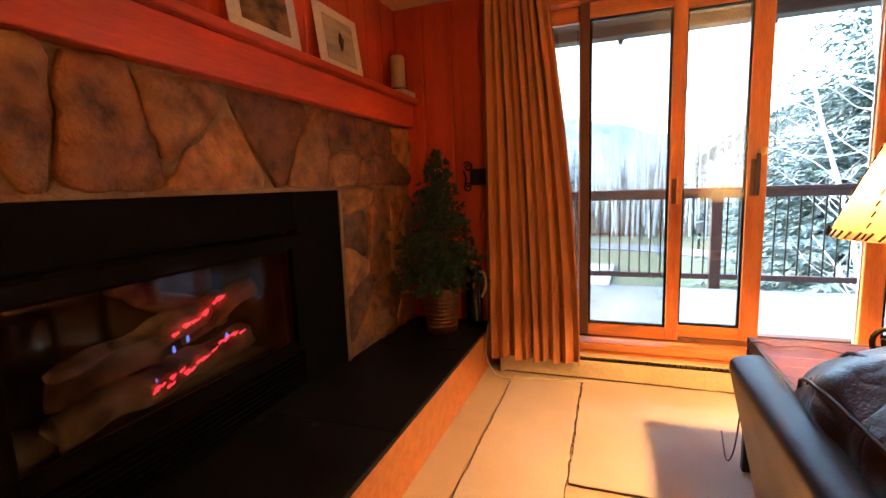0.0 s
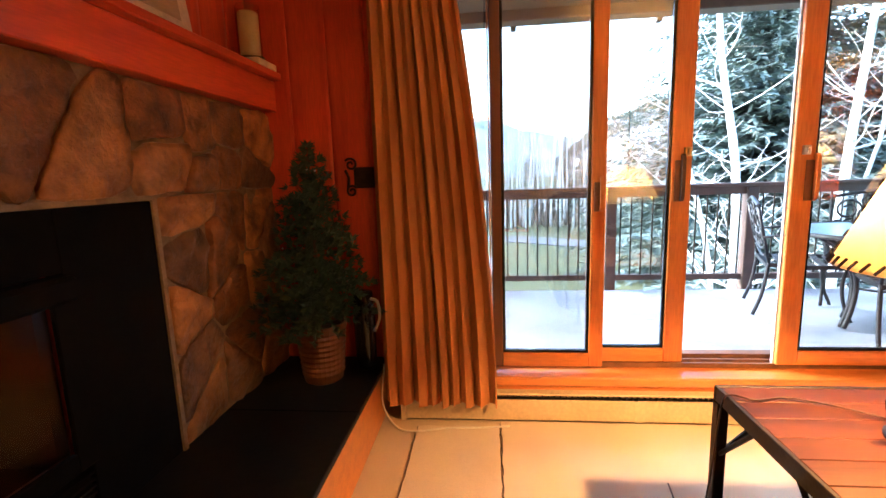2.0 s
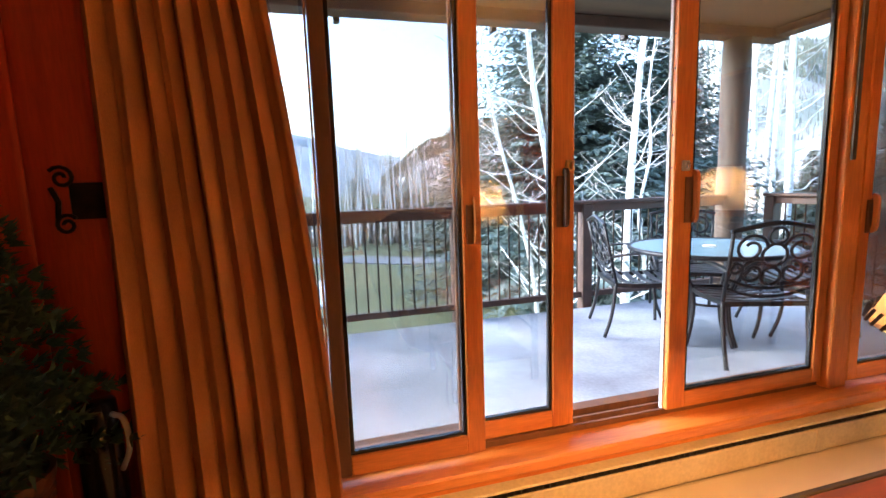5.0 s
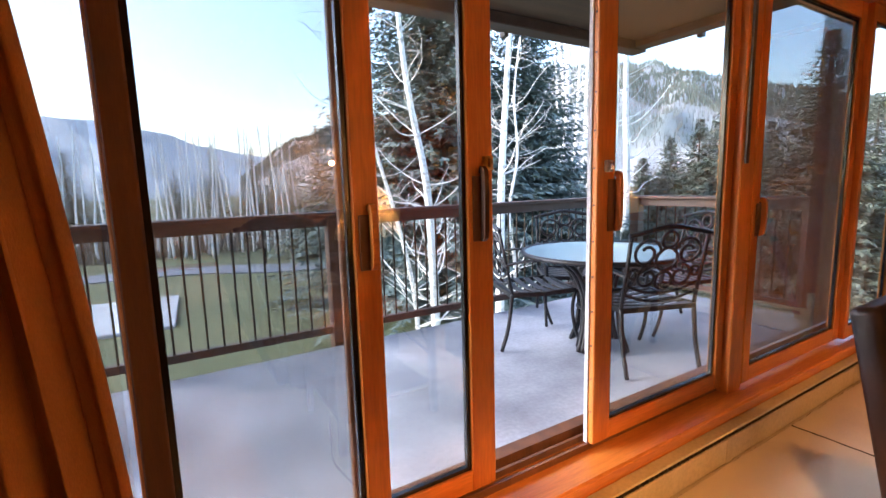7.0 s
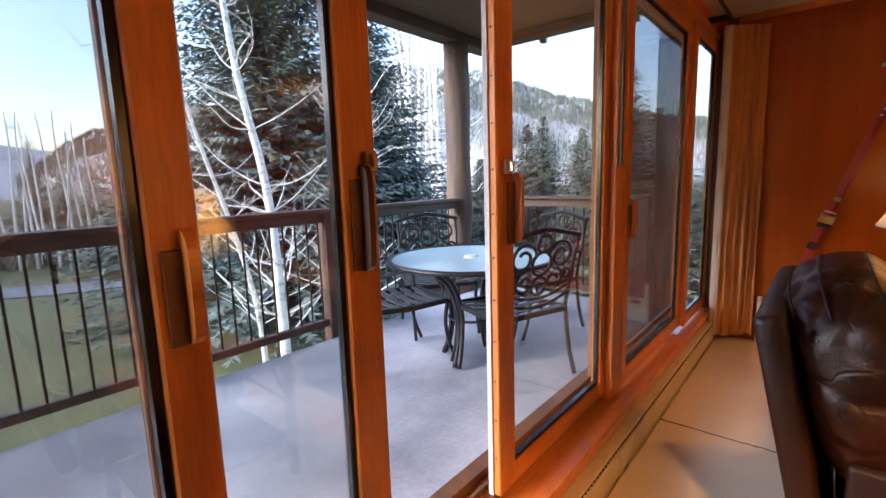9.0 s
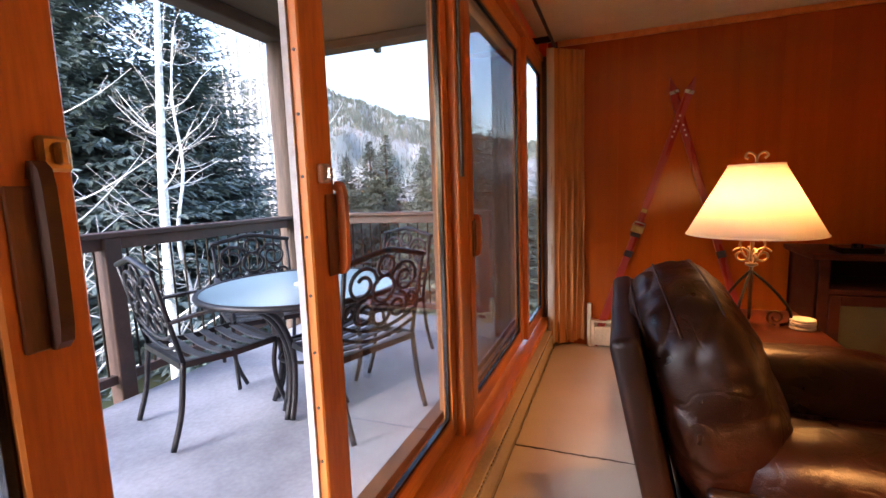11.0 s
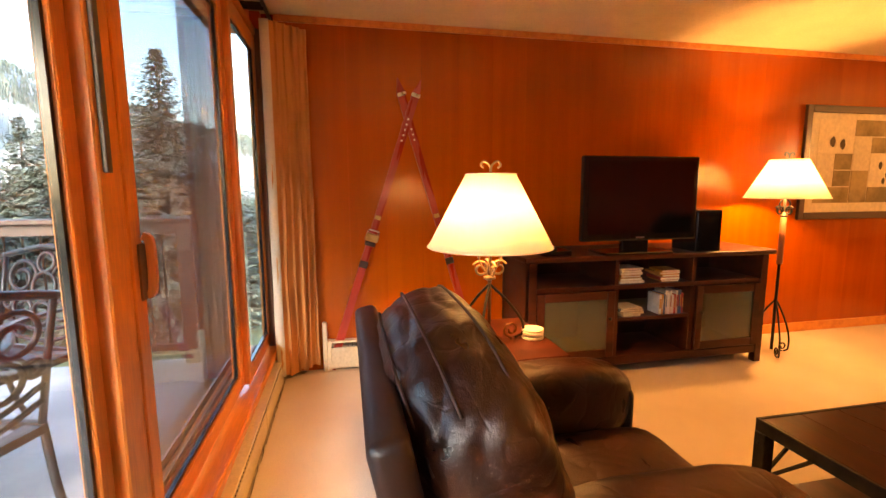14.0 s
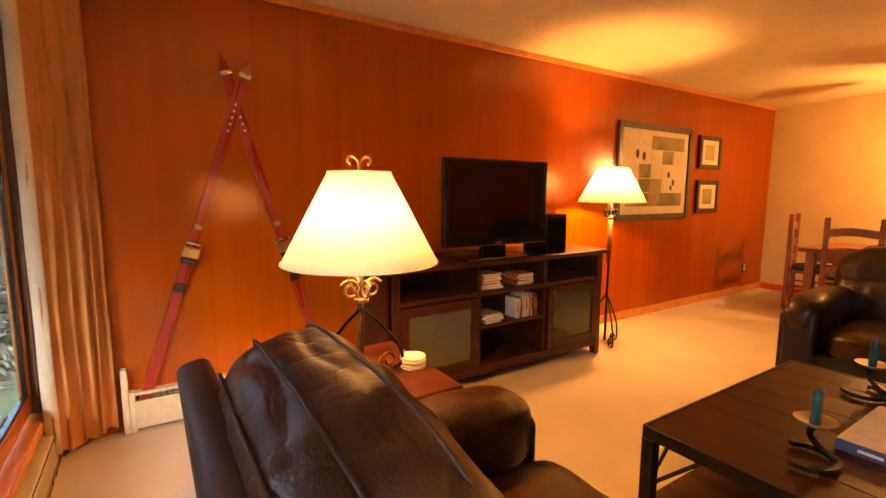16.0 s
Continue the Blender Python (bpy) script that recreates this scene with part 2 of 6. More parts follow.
FRAMEWOOD = mat("dark_picture_frame", (0.030, 0.013, 0.008), (0.055, 0.022, 0.012), 5, 0.4, 0.1, coat=0.3)
LEAFPAPER = mat("olive_print", (0.17, 0.14, 0.06), (0.34, 0.28, 0.14), 4, 0.7, 0.0, fine=30, tone=0.35)
CREAMPAPER = mat("cream_print", (0.66, 0.60, 0.44), (0.72, 0.66, 0.50), 4, 0.7, 0.0, fine=30, tone=0.08)
DARKINK = mat("dark_leaf_ink", (0.035, 0.030, 0.018), (0.07, 0.055, 0.03), 20, 0.7, 0.0)
SKIRED = mat("red_ski_lacquer", (0.24, 0.014, 0.006), (0.33, 0.022, 0.008), 3, 0.3, 0.05, stretch=(5, 5, 0.5), coat=0.4)
WAX = mat("ivory_wax", (0.62, 0.46, 0.22), (0.70, 0.54, 0.28), 8, 0.55, 0.05)
GREENWAX = mat("teal_wax", (0.015, 0.10, 0.085), (0.025, 0.14, 0.12), 8, 0.5, 0.05)
WHITEPLASTIC = mat("white_plastic", (0.70, 0.68, 0.62), (0.74, 0.72, 0.66), 10, 0.45, 0.03)
BLACKPLASTIC = mat("gloss_black_plastic", (0.006, 0.006, 0.006), (0.010, 0.010, 0.010), 10, 0.2, 0.0)
SCREEN = mat("dark_lcd_screen", (0.004, 0.004, 0.005), (0.006, 0.006, 0.007), 4, 0.08, 0.0, fine=8, uneven=0.04)
COASTER = mat("cream_coaster", (0.66, 0.60, 0.48), (0.72, 0.66, 0.54), 18, 0.7, 0.3)
TEAL = mat("teal_seat_cloth", (0.012, 0.055, 0.060), (0.022, 0.075, 0.080), 12, 0.9, 0.4)
LOGFIRE = mat("ceramic_log", (0.16, 0.09, 0.055), (0.62, 0.42, 0.27), 6, 0.9, 0.8, stretch=(1, 1, 1), fine=30, dist=0.01)
FIREBRICK = mat("firebrick", (0.11, 0.050, 0.028), (0.17, 0.080, 0.045), 8, 0.9, 0.4)
BOOKCOLS = [mat("book_cover", c, tuple(v * 1.2 for v in c), 10, 0.5, 0.1) for c in ((0.55, 0.50, 0.40), (0.30, 0.03, 0.02), (0.10, 0.10, 0.12), (0.45, 0.22, 0.05), (0.62, 0.60, 0.56), (0.05, 0.08, 0.16))]
ROOFSNOW = mat("pale_metal_roof", (0.42, 0.44, 0.47), (0.52, 0.54, 0.57), 2, 0.6, 0.1)

# embers and gas flame give off their own light
def glow(name, colour, strength):
    m = bpy.data.materials.new(name)
    m.use_nodes = True
    p = plain_node(m)
    p.inputs["Base Color"].default_value = (*colour, 1)
    p.inputs["Emission Color"].default_value = (*colour, 1)
    p.inputs["Emission Strength"].default_value = strength
    return m


EMBER = glow("glowing_ember", (1.0, 0.045, 0.06), 0.24)
FLAMEBLUE = glow("blue_gas_flame", (0.14, 0.20, 1.0), 0.2)


def glass_material(name, tint=(1, 1, 1), share=1.0, rough=0.0):
    """Clear pane: see-through, with the mirror share that the angle gives."""
    m = bpy.data.materials.new(name)
    m.use_nodes = True
    n, l = m.node_tree.nodes, m.node_tree.links
    n.remove(n["Principled BSDF"])
    fr, pw, mul, mix = n.new("ShaderNodeLayerWeight"), n.new("ShaderNodeMath"), n.new("ShaderNodeMath"), n.new("ShaderNodeMixShader")
    pw.operation, pw.inputs[1].default_value = "POWER", 4.0
    mul.operation, mul.inputs[1].default_value, mul.inputs[2].default_value = "MULTIPLY_ADD", 0.18 * share, 0.06 * share
    l.new(fr.outputs["Facing"], pw.inputs[0])
    tr, gl = n.new("ShaderNodeBsdfTransparent"), n.new("ShaderNodeBsdfGlossy")
    tr.inputs["Color"].default_value = (*tint, 1)
    gl.inputs["Roughness"].default_value = rough
    l.new(pw.outputs[0], mul.inputs[0])
    l.new(mul.outputs[0], mix.inputs[0])
    l.new(tr.outputs[0], mix.inputs[1])
    l.new(gl.outputs[0], mix.inputs[2])
    l.new(mix.outputs[0], n["Material Output"].inputs["Surface"])
    return m


GLASS = glass_material("window_glass", (0.95, 0.97, 0.96), 1.8)
FIREGLASS = glass_material("fire_glass", (0.66, 0.60, 0.55), 0.25)


def see_through(name, base, clear, gloss=0.0):
    """A veil: part matt, part clear (insect mesh, frosted or tinted glass)."""
    m = bpy.data.materials.new(name)
    m.use_nodes = True
    n, l = m.node_tree.nodes, m.node_tree.links
    p = n["Principled BSDF"]
    p.inputs["Base Color"].default_value = (*base, 1)
    p.inputs["Roughness"].default_value = 0.15 if gloss else 0.8
    tr, mix = n.new("ShaderNodeBsdfTransparent"), n.new("ShaderNodeMixShader")
    mix.inputs[0].default_value = 1 - clear
    l.new(tr.outputs[0], mix.inputs[1])
    l.new(p.outputs[0], mix.inputs[2])
    l.new(mix.outputs[0], n["Material Output"].inputs["Surface"])
    return m


SCREENMESH = see_through("grey_insect_screen", (0.15, 0.145, 0.145), 0.52)
FINEMESH = see_through("thin_insect_screen", (0.12, 0.12, 0.125), 0.72)
FROSTED = see_through("frosted_cabinet_glass", (0.13, 0.115, 0.06), 0.35, 1)
# The tabletop's sky reflection is put into its pale blue base colour.
TABLEGLASS = see_through("sky_tinted_table_glass", (0.44, 0.68, 0.80), 0.05, 1)


def shade_material(name, colour, share, spots=False):
    """Lampshade cloth: passes a part of the bulb's light through, scattered."""
    m = bpy.data.materials.new(name)
    m.use_nodes = True
    n, l = m.node_tree.nodes, m.node_tree.links
    n.remove(n["Principled BSDF"])
    df, tl, mix = n.new("ShaderNodeBsdfDiffuse"), n.new("ShaderNodeBsdfTranslucent"), n.new("ShaderNodeMixShader")
    tex, ramp = n.new("ShaderNodeTexNoise"), n.new("ShaderNodeValToRGB")
    tex.inputs["Scale"].default_value = 7 if spots else 90
    ramp.color_ramp.elements[0].color = (*[v * (0.75 if spots else 0.94) for v in colour], 1)
    ramp.color_ramp.elements[1].color = (*colour, 1)
    l.new(tex.outputs["Fac"], ramp.inputs[0])
    for s in (df, tl):
        l.new(ramp.outputs[0], s.inputs["Color"])
    mix.inputs[0].default_value = share
    l.new(df.outputs[0], mix.inputs[1])
    l.new(tl.outputs[0], mix.inputs[2])
    l.new(mix.outputs[0], n["Material Output"].inputs["Surface"])
    return m


LINENSHADE = shade_material("ivory_linen_shade", (0.92, 0.89, 0.82), 0.50)
HIDESHADE = shade_material("rawhide_shade", (0.90, 0.80, 0.60), 0.42, True)


# ---- mesh helpers ----
def finish(bm, name, material, smooth=False):
    me = bpy.data.meshes.new(name)
    bmesh.ops.recalc_face_normals(bm, faces=bm.faces)
    bm.to_mesh(me)
    bm.free()
    for m in material if isinstance(material, (list, tuple)) else [material]:
        me.materials.append(m)
    if smooth:
        me.polygons.foreach_set("use_smooth", [True] * len(me.polygons))
    return me


def part(name, bm, material, parent, label="", smooth=False):
    ob = new(name, finish(bm, name, material, smooth))
    ob.parent = parent
    return tagged(ob, label)


def thing(name, label, category, group="", m=None):
    ob = new(name)
    ob.empty_display_size = 0.1
    if m is not None:
        ob.matrix_basis = m
    return tagged(ob, label, category, group)


def single(name, bm, material, label, category, group="", kind="", smooth=False):
    return tagged(new(name, finish(bm, name, material, smooth)), label, category, group, kind)


def box(bm, x0, x1, y0, y1, z0, z1, bevel=0.0, m=None, seg=1):
    """Adds a box between the given limits, with softened edges."""
    made = bmesh.ops.create_cube(bm, size=1.0)["verts"]
    bmesh.ops.transform(bm, verts=made, matrix=Matrix.Translation(((x0 + x1) / 2, (y0 + y1) / 2, (z0 + z1) / 2)) @ Matrix.Diagonal((abs(x1 - x0), abs(y1 - y0), abs(z1 - z0), 1)))
    if bevel:
        made = bmesh.ops.bevel(bm, geom=list({e for v in made for e in v.link_edges}), offset=bevel, segments=seg, affect="EDGES", profile=0.5)["verts"]
        made = list({v for v in made})
    if m is not None:
        link = {v for v in made}
        more = set(link)
        for v in link:
            for f in v.link_faces:
                more.update(f.verts)
        bmesh.ops.transform(bm, verts=list(more), matrix=m)
    return bm


def bx(*a, **k):
    return box(bmesh.new(), *a, **k)


def tube(bm, pts, radius, seg=7, cap=True, taper=None):
    """Sweeps a round bar along the points. taper: the radius at the far end."""
    pts = [Vector(p) for p in pts]
    rings, side = [], None
    for i, p in enumerate(pts):
        d = (pts[min(i + 1, len(pts) - 1)] - pts[max(i - 1, 0)]).normalized()
        if side is None:
            side = d.orthogonal().normalized()
        side = (side - d * side.dot(d)).normalized() if (side - d * side.dot(d)).length > 1e-6 else d.orthogonal().normalized()
        other = d.cross(side)
        r = radius if taper is None else radius + (taper - radius) * i / max(1, len(pts) - 1)
        rings.append([bm.verts.new(p + r * (math.cos(a) * side + math.sin(a) * other)) for a in (2 * math.pi * k / seg for k in range(seg))])
    for a, b in zip(rings, rings[1:]):
        for k in range(seg):
            bm.faces.new((a[k], a[(k + 1) % seg], b[(k + 1) % seg], b[k]))
    if cap:
        bm.faces.new(rings[0][::-1])
        bm.faces.new(rings[-1])
    return bm


def flat_bar(bm, pts, width, thick, up=(0, 0, 1)):
    """Sweeps a flat strap along the points, its width across `up`."""
    pts = [Vector(p) for p in pts]
    rings = []
    for i, p in enumerate(pts):
        d = (pts[min(i + 1, len(pts) - 1)] - pts[max(i - 1, 0)]).normalized()
        side = d.cross(Vector(up)).normalized()
        top = side.cross(d).normalized()
        rings.append([bm.verts.new(p + a * side * width / 2 + b * top * thick / 2) for a, b in ((-1, -1), (1, -1), (1, 1), (-1, 1))])
    for a, b in zip(rings, rings[1:]):
        for k in range(4):
            bm.faces.new((a[k], a[(k + 1) % 4], b[(k + 1) % 4], b[k]))
    bm.faces.new(rings[0][::-1])
    bm.faces.new(rings[-1])
    return bm


def lathe(bm, profile, seg=24, cx=0.0, cy=0.0):
    """Turns a profile of (radius, height) round the upright axis."""
    rings = [[bm.verts.new((cx + r * math.cos(a), cy + r * math.sin(a), z)) for a in (2 * math.pi * k / seg for k in range(seg))] for r, z in profile]
    for a, b in zip(rings, rings[1:]):
        for k in range(seg):
            bm.faces.new((a[k], a[(k + 1) % seg], b[(k + 1) % seg], b[k]))
    if profile[0][0] > 1e-4:
        bm.faces.new(rings[0][::-1])
    if profile[-1][0] > 1e-4:
        bm.faces.new(rings[-1])
    return bm


def curve_pts(ctrl, n=16):
    """A smooth line through the given points."""
    c = [Vector(p) for p in ctrl]
    c = [c[0] * 2 - c[1]] + c + [c[-1] * 2 - c[-2]]
    out = []
    spans = len(c) - 3
    for s in range(spans):
        a, b, d, e = c[s : s + 4]
        steps = max(2, n // spans)
        for k in range(steps + (s == spans - 1)):
            t = k / steps
            out.append(0.5 * (2 * b + (d - a) * t + (2 * a - 5 * b + 4 * d - e) * t * t + (3 * b - a - 3 * d + e) * t ** 3))
    return out


def spiral(centre, r0, r1, a0, turns, ax, ay, n=18):
    """A scroll: from radius r0 at angle a0 (degrees) to r1, in the plane of ax and ay."""
    c, ax, ay = Vector(centre), Vector(ax), Vector(ay)
    out = []
    for k in range(n + 1):
        t = k / n
        a, r = radians(a0 + 360 * turns * t), r0 + (r1 - r0) * t
        out.append(c + ax * r * math.cos(a) + ay * r * math.sin(a))
    return out


def cushion(bm, cx, cy, cz, sx, sy, sz, power=4.0, wrinkle=0.0, n=9, m=None, seed=0.0, freq=5.0):
    """A stuffed block with full, rounded faces and slack creases."""
    made = []
    grid = {}
    for axis in range(3):
        for sgn in (-1, 1):
            for i in range(n):
                for j in range(n):
                    quad = []
                    for di, dj in ((0, 0), (1, 0), (1, 1), (0, 1)):
                        u, v = 2 * (i + di) / n - 1, 2 * (j + dj) / n - 1
                        p = [0, 0, 0]
                        p[axis], p[(axis + 1) % 3], p[(axis + 2) % 3] = sgn, u, v
                        key = tuple(round(q, 5) for q in p)
                        if key not in grid:
                            q = Vector(p)
                            q /= sum(abs(a) ** power for a in q) ** (1 / power)
                            w = Vector((q.x * sx / 2, q.y * sy / 2, q.z * sz / 2))
                            if wrinkle:
                                groove = 1 - abs(noise.noise(Vector((w.x * 3.0, w.y * 7.0, w.z * 6.0)) + Vector((seed * 2, 0, seed)))) * 2
                                nz = -0.55 * max(0.0, groove) ** 5 + noise.noise(w * freq + Vector((seed, seed * 1.7, 0))) + 0.6 * noise.noise(Vector((w.x * freq * 3.1, w.y * freq * 1.2, w.z * freq * 2.0)) + Vector((0, seed, 3)))
                                w += q.normalized() * wrinkle * nz
                            w += Vector((cx, cy, cz))
                            grid[key] = bm.verts.new(m @ w if m is not None else w)
                        quad.append(grid[key])
                    try:
                        made.append(bm.faces.new(quad if sgn > 0 else quad[::-1]))
                    except ValueError:
                        pass
    return bm


# ---- the room: shell ----
XW, XE, YS, YN, HC = 0.28, 6.0, -3.15, 4.60, 2.44
single("floor", bx(XW - 0.2, XE + 0.2, YS - 0.2, YN + 0.2, -0.12, 0.0), CARPET, "beige cut-pile carpet floor", "floor", kind="structure")
single("ceiling", bx(XW - 0.2, XE + 0.2, YS - 0.2, YN + 0.15, HC, HC + 0.15), CEILING, "cream plaster ceiling", "ceiling", kind="structure")
single("wall_south", bx(XW - 0.2, XE + 0.2, YS - 0.2, YS, 0.0, HC), WALLPAINT, "mustard painted dining room wall", "wall", kind="structure")
wall_east = single("wall_east", bx(XE + 0.012, XE + 0.2, YS, 4.555, 0.0, HC), REDWOOD, "pine board wall behind the television", "wall", kind="structure")
bm = bx(XW - 0.2, XW - 0.012, YS, 2.045, 0.0, HC)
box(bm, XW - 0.2, XW - 0.012, 3.295, YN + 0.2, 0.0, HC)
box(bm, XW - 0.2, XW - 0.012, 2.045, 3.295, 0.0, 0.445)
box(bm, XW - 0.2, XW - 0.012, 2.045, 3.295, 1.055, HC)
box(bm, XW - 0.56, XW - 0.5, 1.9, 3.45, 0.3, 1.2)
wall_west = single("wall_west", bm, REDWOOD, "red stained board wall above the fireplace", "wall", kind="structure")
wall_north = new("wall_north", None)
tagged(wall_north, "board wall with the sliding doors", "wall", kind="structure")
part("pier_west", bx(XW - 0.2, 1.10, YN + 0.012, YN + 0.2, 0.0, HC), REDWOOD, wall_north)
part("pier_east", bx(5.96, XE + 0.01, 4.48, 4.555, 0.0, HC), REDWOOD, wall_north)
part("header", bx(1.10, 5.96, YN - 0.06, YN + 0.2, 2.32, HC), REDWOOD, wall_north)
part("apron", bx(1.10, 5.96, YN - 0.06, YN + 0.2, -0.1, 0.20), REDWOOD, wall_north)
single("trim_crown", bx(XE - 0.022, XE, YS, 4.40, HC - 0.045, HC - 0.001, bevel=0.004), SILLWOOD, "narrow wood trim under the ceiling", "trim", kind="structure")
single("baseboard_east", bx(XE - 0.016, XE, YS, 2.9, 0.0, 0.085, bevel=0.004), SILLWOOD, "honey wood baseboard", "baseboard", kind="structure")
single("baseboard_south", bx(XW, XE - 0.018, YS, YS + 0.016, 0.0, 0.085, bevel=0.004), REDWOOD, "dark red wood baseboard", "baseboard", kind="structure")

# sill board, track and jambs of the sliding doors
single("window_sill", bx(1.08, 5.96, 4.46, 4.78, 0.185, 0.235, bevel=0.008), SILLWOOD, "oiled wood sill board under the doors", "sill", kind="structure")
single("trim_apron", bx(1.08, 5.96, 4.485, 4.535, 0.145, 0.184, bevel=0.004), SILLWOOD, "wood apron strip under the sill", "trim", kind="structure")
track = bx(1.10, 5.89, 4.60, 4.612, 0.2355, 0.262)
box(track, 1.10, 5.89, 4.655, 4.667, 0.2355, 0.262)
box(track, 1.10, 5.89, 4.70, 4.76, 0.2355, 0.275)
single("door_track", track, DARKWOODFRAME, "brown sliding door track on the sill", "track", kind="structure")
single("door_jamb_east", bx(5.90, 5.958, 4.48, 4.555, 0.2355, 2.318, bevel=0.006), DARKWOODFRAME, "dark brown wood door jamb", "jamb", kind="structure")
single("door_jamb_west", bx(1.102, 1.16, 4.56, 4.76, 0.2355, 2.318, bevel=0.006), DOORWOOD, "wood door jamb behind the curtain", "jamb", kind="structure")
single("door_head", bx(1.162, 5.898, 4.50, 4.76, 2.272, 2.318, bevel=0.006), DOORWOOD, "wood door head", "door head", kind="structure")


def leaf(name, label, x0, x1, yc, left, right, bottom, z0, gasket=True, dark_left=False, top=0.09):
    """A sliding glass leaf: two stiles, two rails, a pane and its dark gasket."""
    d = tagged(new(name), label, "sliding door", kind="structure")
    h, z1, t = d, 2.268, 0.021
    part("stile", bx(x0, x0 + left, yc - t, yc + t, z0, z1, bevel=0.004), DARKWOODFRAME if dark_left else DOORWOOD, h)
    part("stile", bx(x1 - right, x1, yc - t, yc + t, z0, z1, bevel=0.004), DOORWOOD, h)
    part("rail", bx(x0 + left, x1 - right, yc - t + 0.002, yc + t - 0.002, z0, z0 + bottom, bevel=0.003), SILLWOOD, h)
    part("rail", bx(x0 + left, x1 - right, yc - t + 0.002, yc + t - 0.002, z1 - top, z1, bevel=0.003), SILLWOOD, h)
    gx0, gx1, gz0, gz1 = x0 + left, x1 - right, z0 + bottom, z1 - top
    if gasket:
        g = bx(gx0, gx0 + 0.014, yc - 0.009, yc + 0.009, gz0, gz1)
        box(g, gx1 - 0.014, gx1, yc - 0.009, yc + 0.009, gz0, gz1)
        box(g, gx0 + 0.014, gx1 - 0.014, yc - 0.009, yc + 0.009, gz0, gz0 + 0.014)
        box(g, gx0 + 0.014, gx1 - 0.014, yc - 0.009, yc + 0.009, gz1 - 0.014, gz1)
        part("gasket", g, BLACKPLASTIC, h, "dark rubber glazing gasket")
    pane = part("pane", bx(gx0 + 0.013, gx1 - 0.013, yc - 0.003, yc + 0.003, gz0 + 0.013, gz1 - 0.013), GLASS, h, "clear reflecting glass")
    pane.visible_shadow = False
    return d


def pull(parent, x, y, z0, z1, material=DOORWOOD, side=0.03):
    """A bent wooden grip with its backing plate."""
    plate = part("handle", bx(x - 0.022, x + 0.022, y - 0.006, y, z0 - 0.01, z1 - 0.02, bevel=0.002), DARKWOODFRAME, parent, "dark handle plate")
    g = flat_bar(bmesh.new(), curve_pts([(x + side, y - 0.004, z0), (x + side, y - 0.020, z0 + 0.02), (x + side, y - 0.021, z1 - 0.02), (x + side, y - 0.004, z1)], 12), 0.022, 0.016, (1, 0, 0))
    part("grip", g, material, plate, "worn wooden grip")


def lock(parent, x, y, z, material):
    body = bx(x - 0.018, x + 0.018, y - 0.016, y, z - 0.022, z + 0.022, bevel=0.004)
    latch = part("latch", body, material, parent, "small metal door latch")
    part("thumb_turn", bx(x - 0.005, x + 0.005, y - 0.03, y - 0.016, z - 0.014, z + 0.014, bevel=0.002), material, latch)


d0 = leaf("door_1", "fixed glass door panel behind the curtain", 1.17, 1.520, 4.60, 0.06, 0.008, 0.08, 0.263, gasket=False)
d1 = leaf("door_2", "sliding glass door with a wooden grip", 1.522, 2.092, 4.56, 0.053, 0.072, 0.075, 0.263, dark_left=True)
pull(d1, 2.055, 4.539, 1.095, 1.25, SILLWOOD, 0.012)
d2 = leaf("door_3", "sliding glass door, slid open, with a latch", 2.045, 2.522, 4.633, 0.05, 0.098, 0.075, 0.263, dark_left=True)
pull(d2, 2.462, 4.612, 1.13, 1.345, FRAMEWOOD, 0.012)
lock(d2, 2.497, 4.612, 1.365, BRASS)
d3 = leaf("door_4", "sliding glass door beside the open gap", 2.975, 3.905, 4.60, 0.098, 0.06, 0.075, 0.263)
pull(d3, 3.052, 4.579, 1.12, 1.325, DOORWOOD, 0.02)
lock(d3, 3.025, 4.579, 1.352, STEEL)
edge = bx(2.9685, 2.9745, 4.604, 4.621, 0.263, 2.268)
part("edge_strip", edge, ROOFSNOW, d3, "white weatherstrip on the door's edge")
for k in range(14):
    part("screw", lathe(bmesh.new(), [(0.0001, 0), (0.004, 0.001), (0.004, 0.003)], 6), FINS, d3).matrix_basis = pose(2.9745, 4.592, 0.4 + k * 0.135, 0, -90, 0)
mull = tagged(new("door_mullion"), "wood mullion post with a grey upper strip", "mullion", kind="structure")
part("post", bx(3.908, 4.03, 4.545, 4.63, 0.2355, 2.27, bevel=0.005), DOORWOOD, mull)
part("strip", bx(3.925, 3.952, 4.533, 4.5445, 1.36, 2.27, bevel=0.002), PATIOSLAT, mull, "grey metal weatherstrip")
d4 = leaf("door_5", "screened sliding door with a small pull", 4.022, 5.20, 4.56, 0.068, 0.075, 0.075, 0.263)
pull(d4, 4.075, 4.539, 1.02, 1.19, DOORWOOD, 0.014)
screen = tagged(new("door_6"), "grey insect screen door", "screen door", kind="structure")
part("mesh", bx(4.08, 5.72, 4.699, 4.701, 0.29, 2.25), SCREENMESH, screen, "fine grey insect mesh").visible_shadow = False
part("mesh", bx(5.10, 5.72, 4.709, 4.711, 0.29, 2.25), SCREENMESH, screen, "doubled strip of grey mesh").visible_shadow = False
part("stile", bx(4.035, 4.08, 4.685, 4.715, 0.276, 2.268, bevel=0.003), DARKWOODFRAME, screen)
screen = tagged(new("door_8"), "grey insect screen behind the first sliding door", "screen door", kind="structure")
part("mesh", bx(1.20, 2.03, 4.689, 4.691, 0.29, 2.25), FINEMESH, screen, "fine grey insect mesh").visible_shadow = False
part("stile", bx(2.031, 2.07, 4.677, 4.703, 0.276, 2.268, bevel=0.003), DARKWOODFRAME, screen)
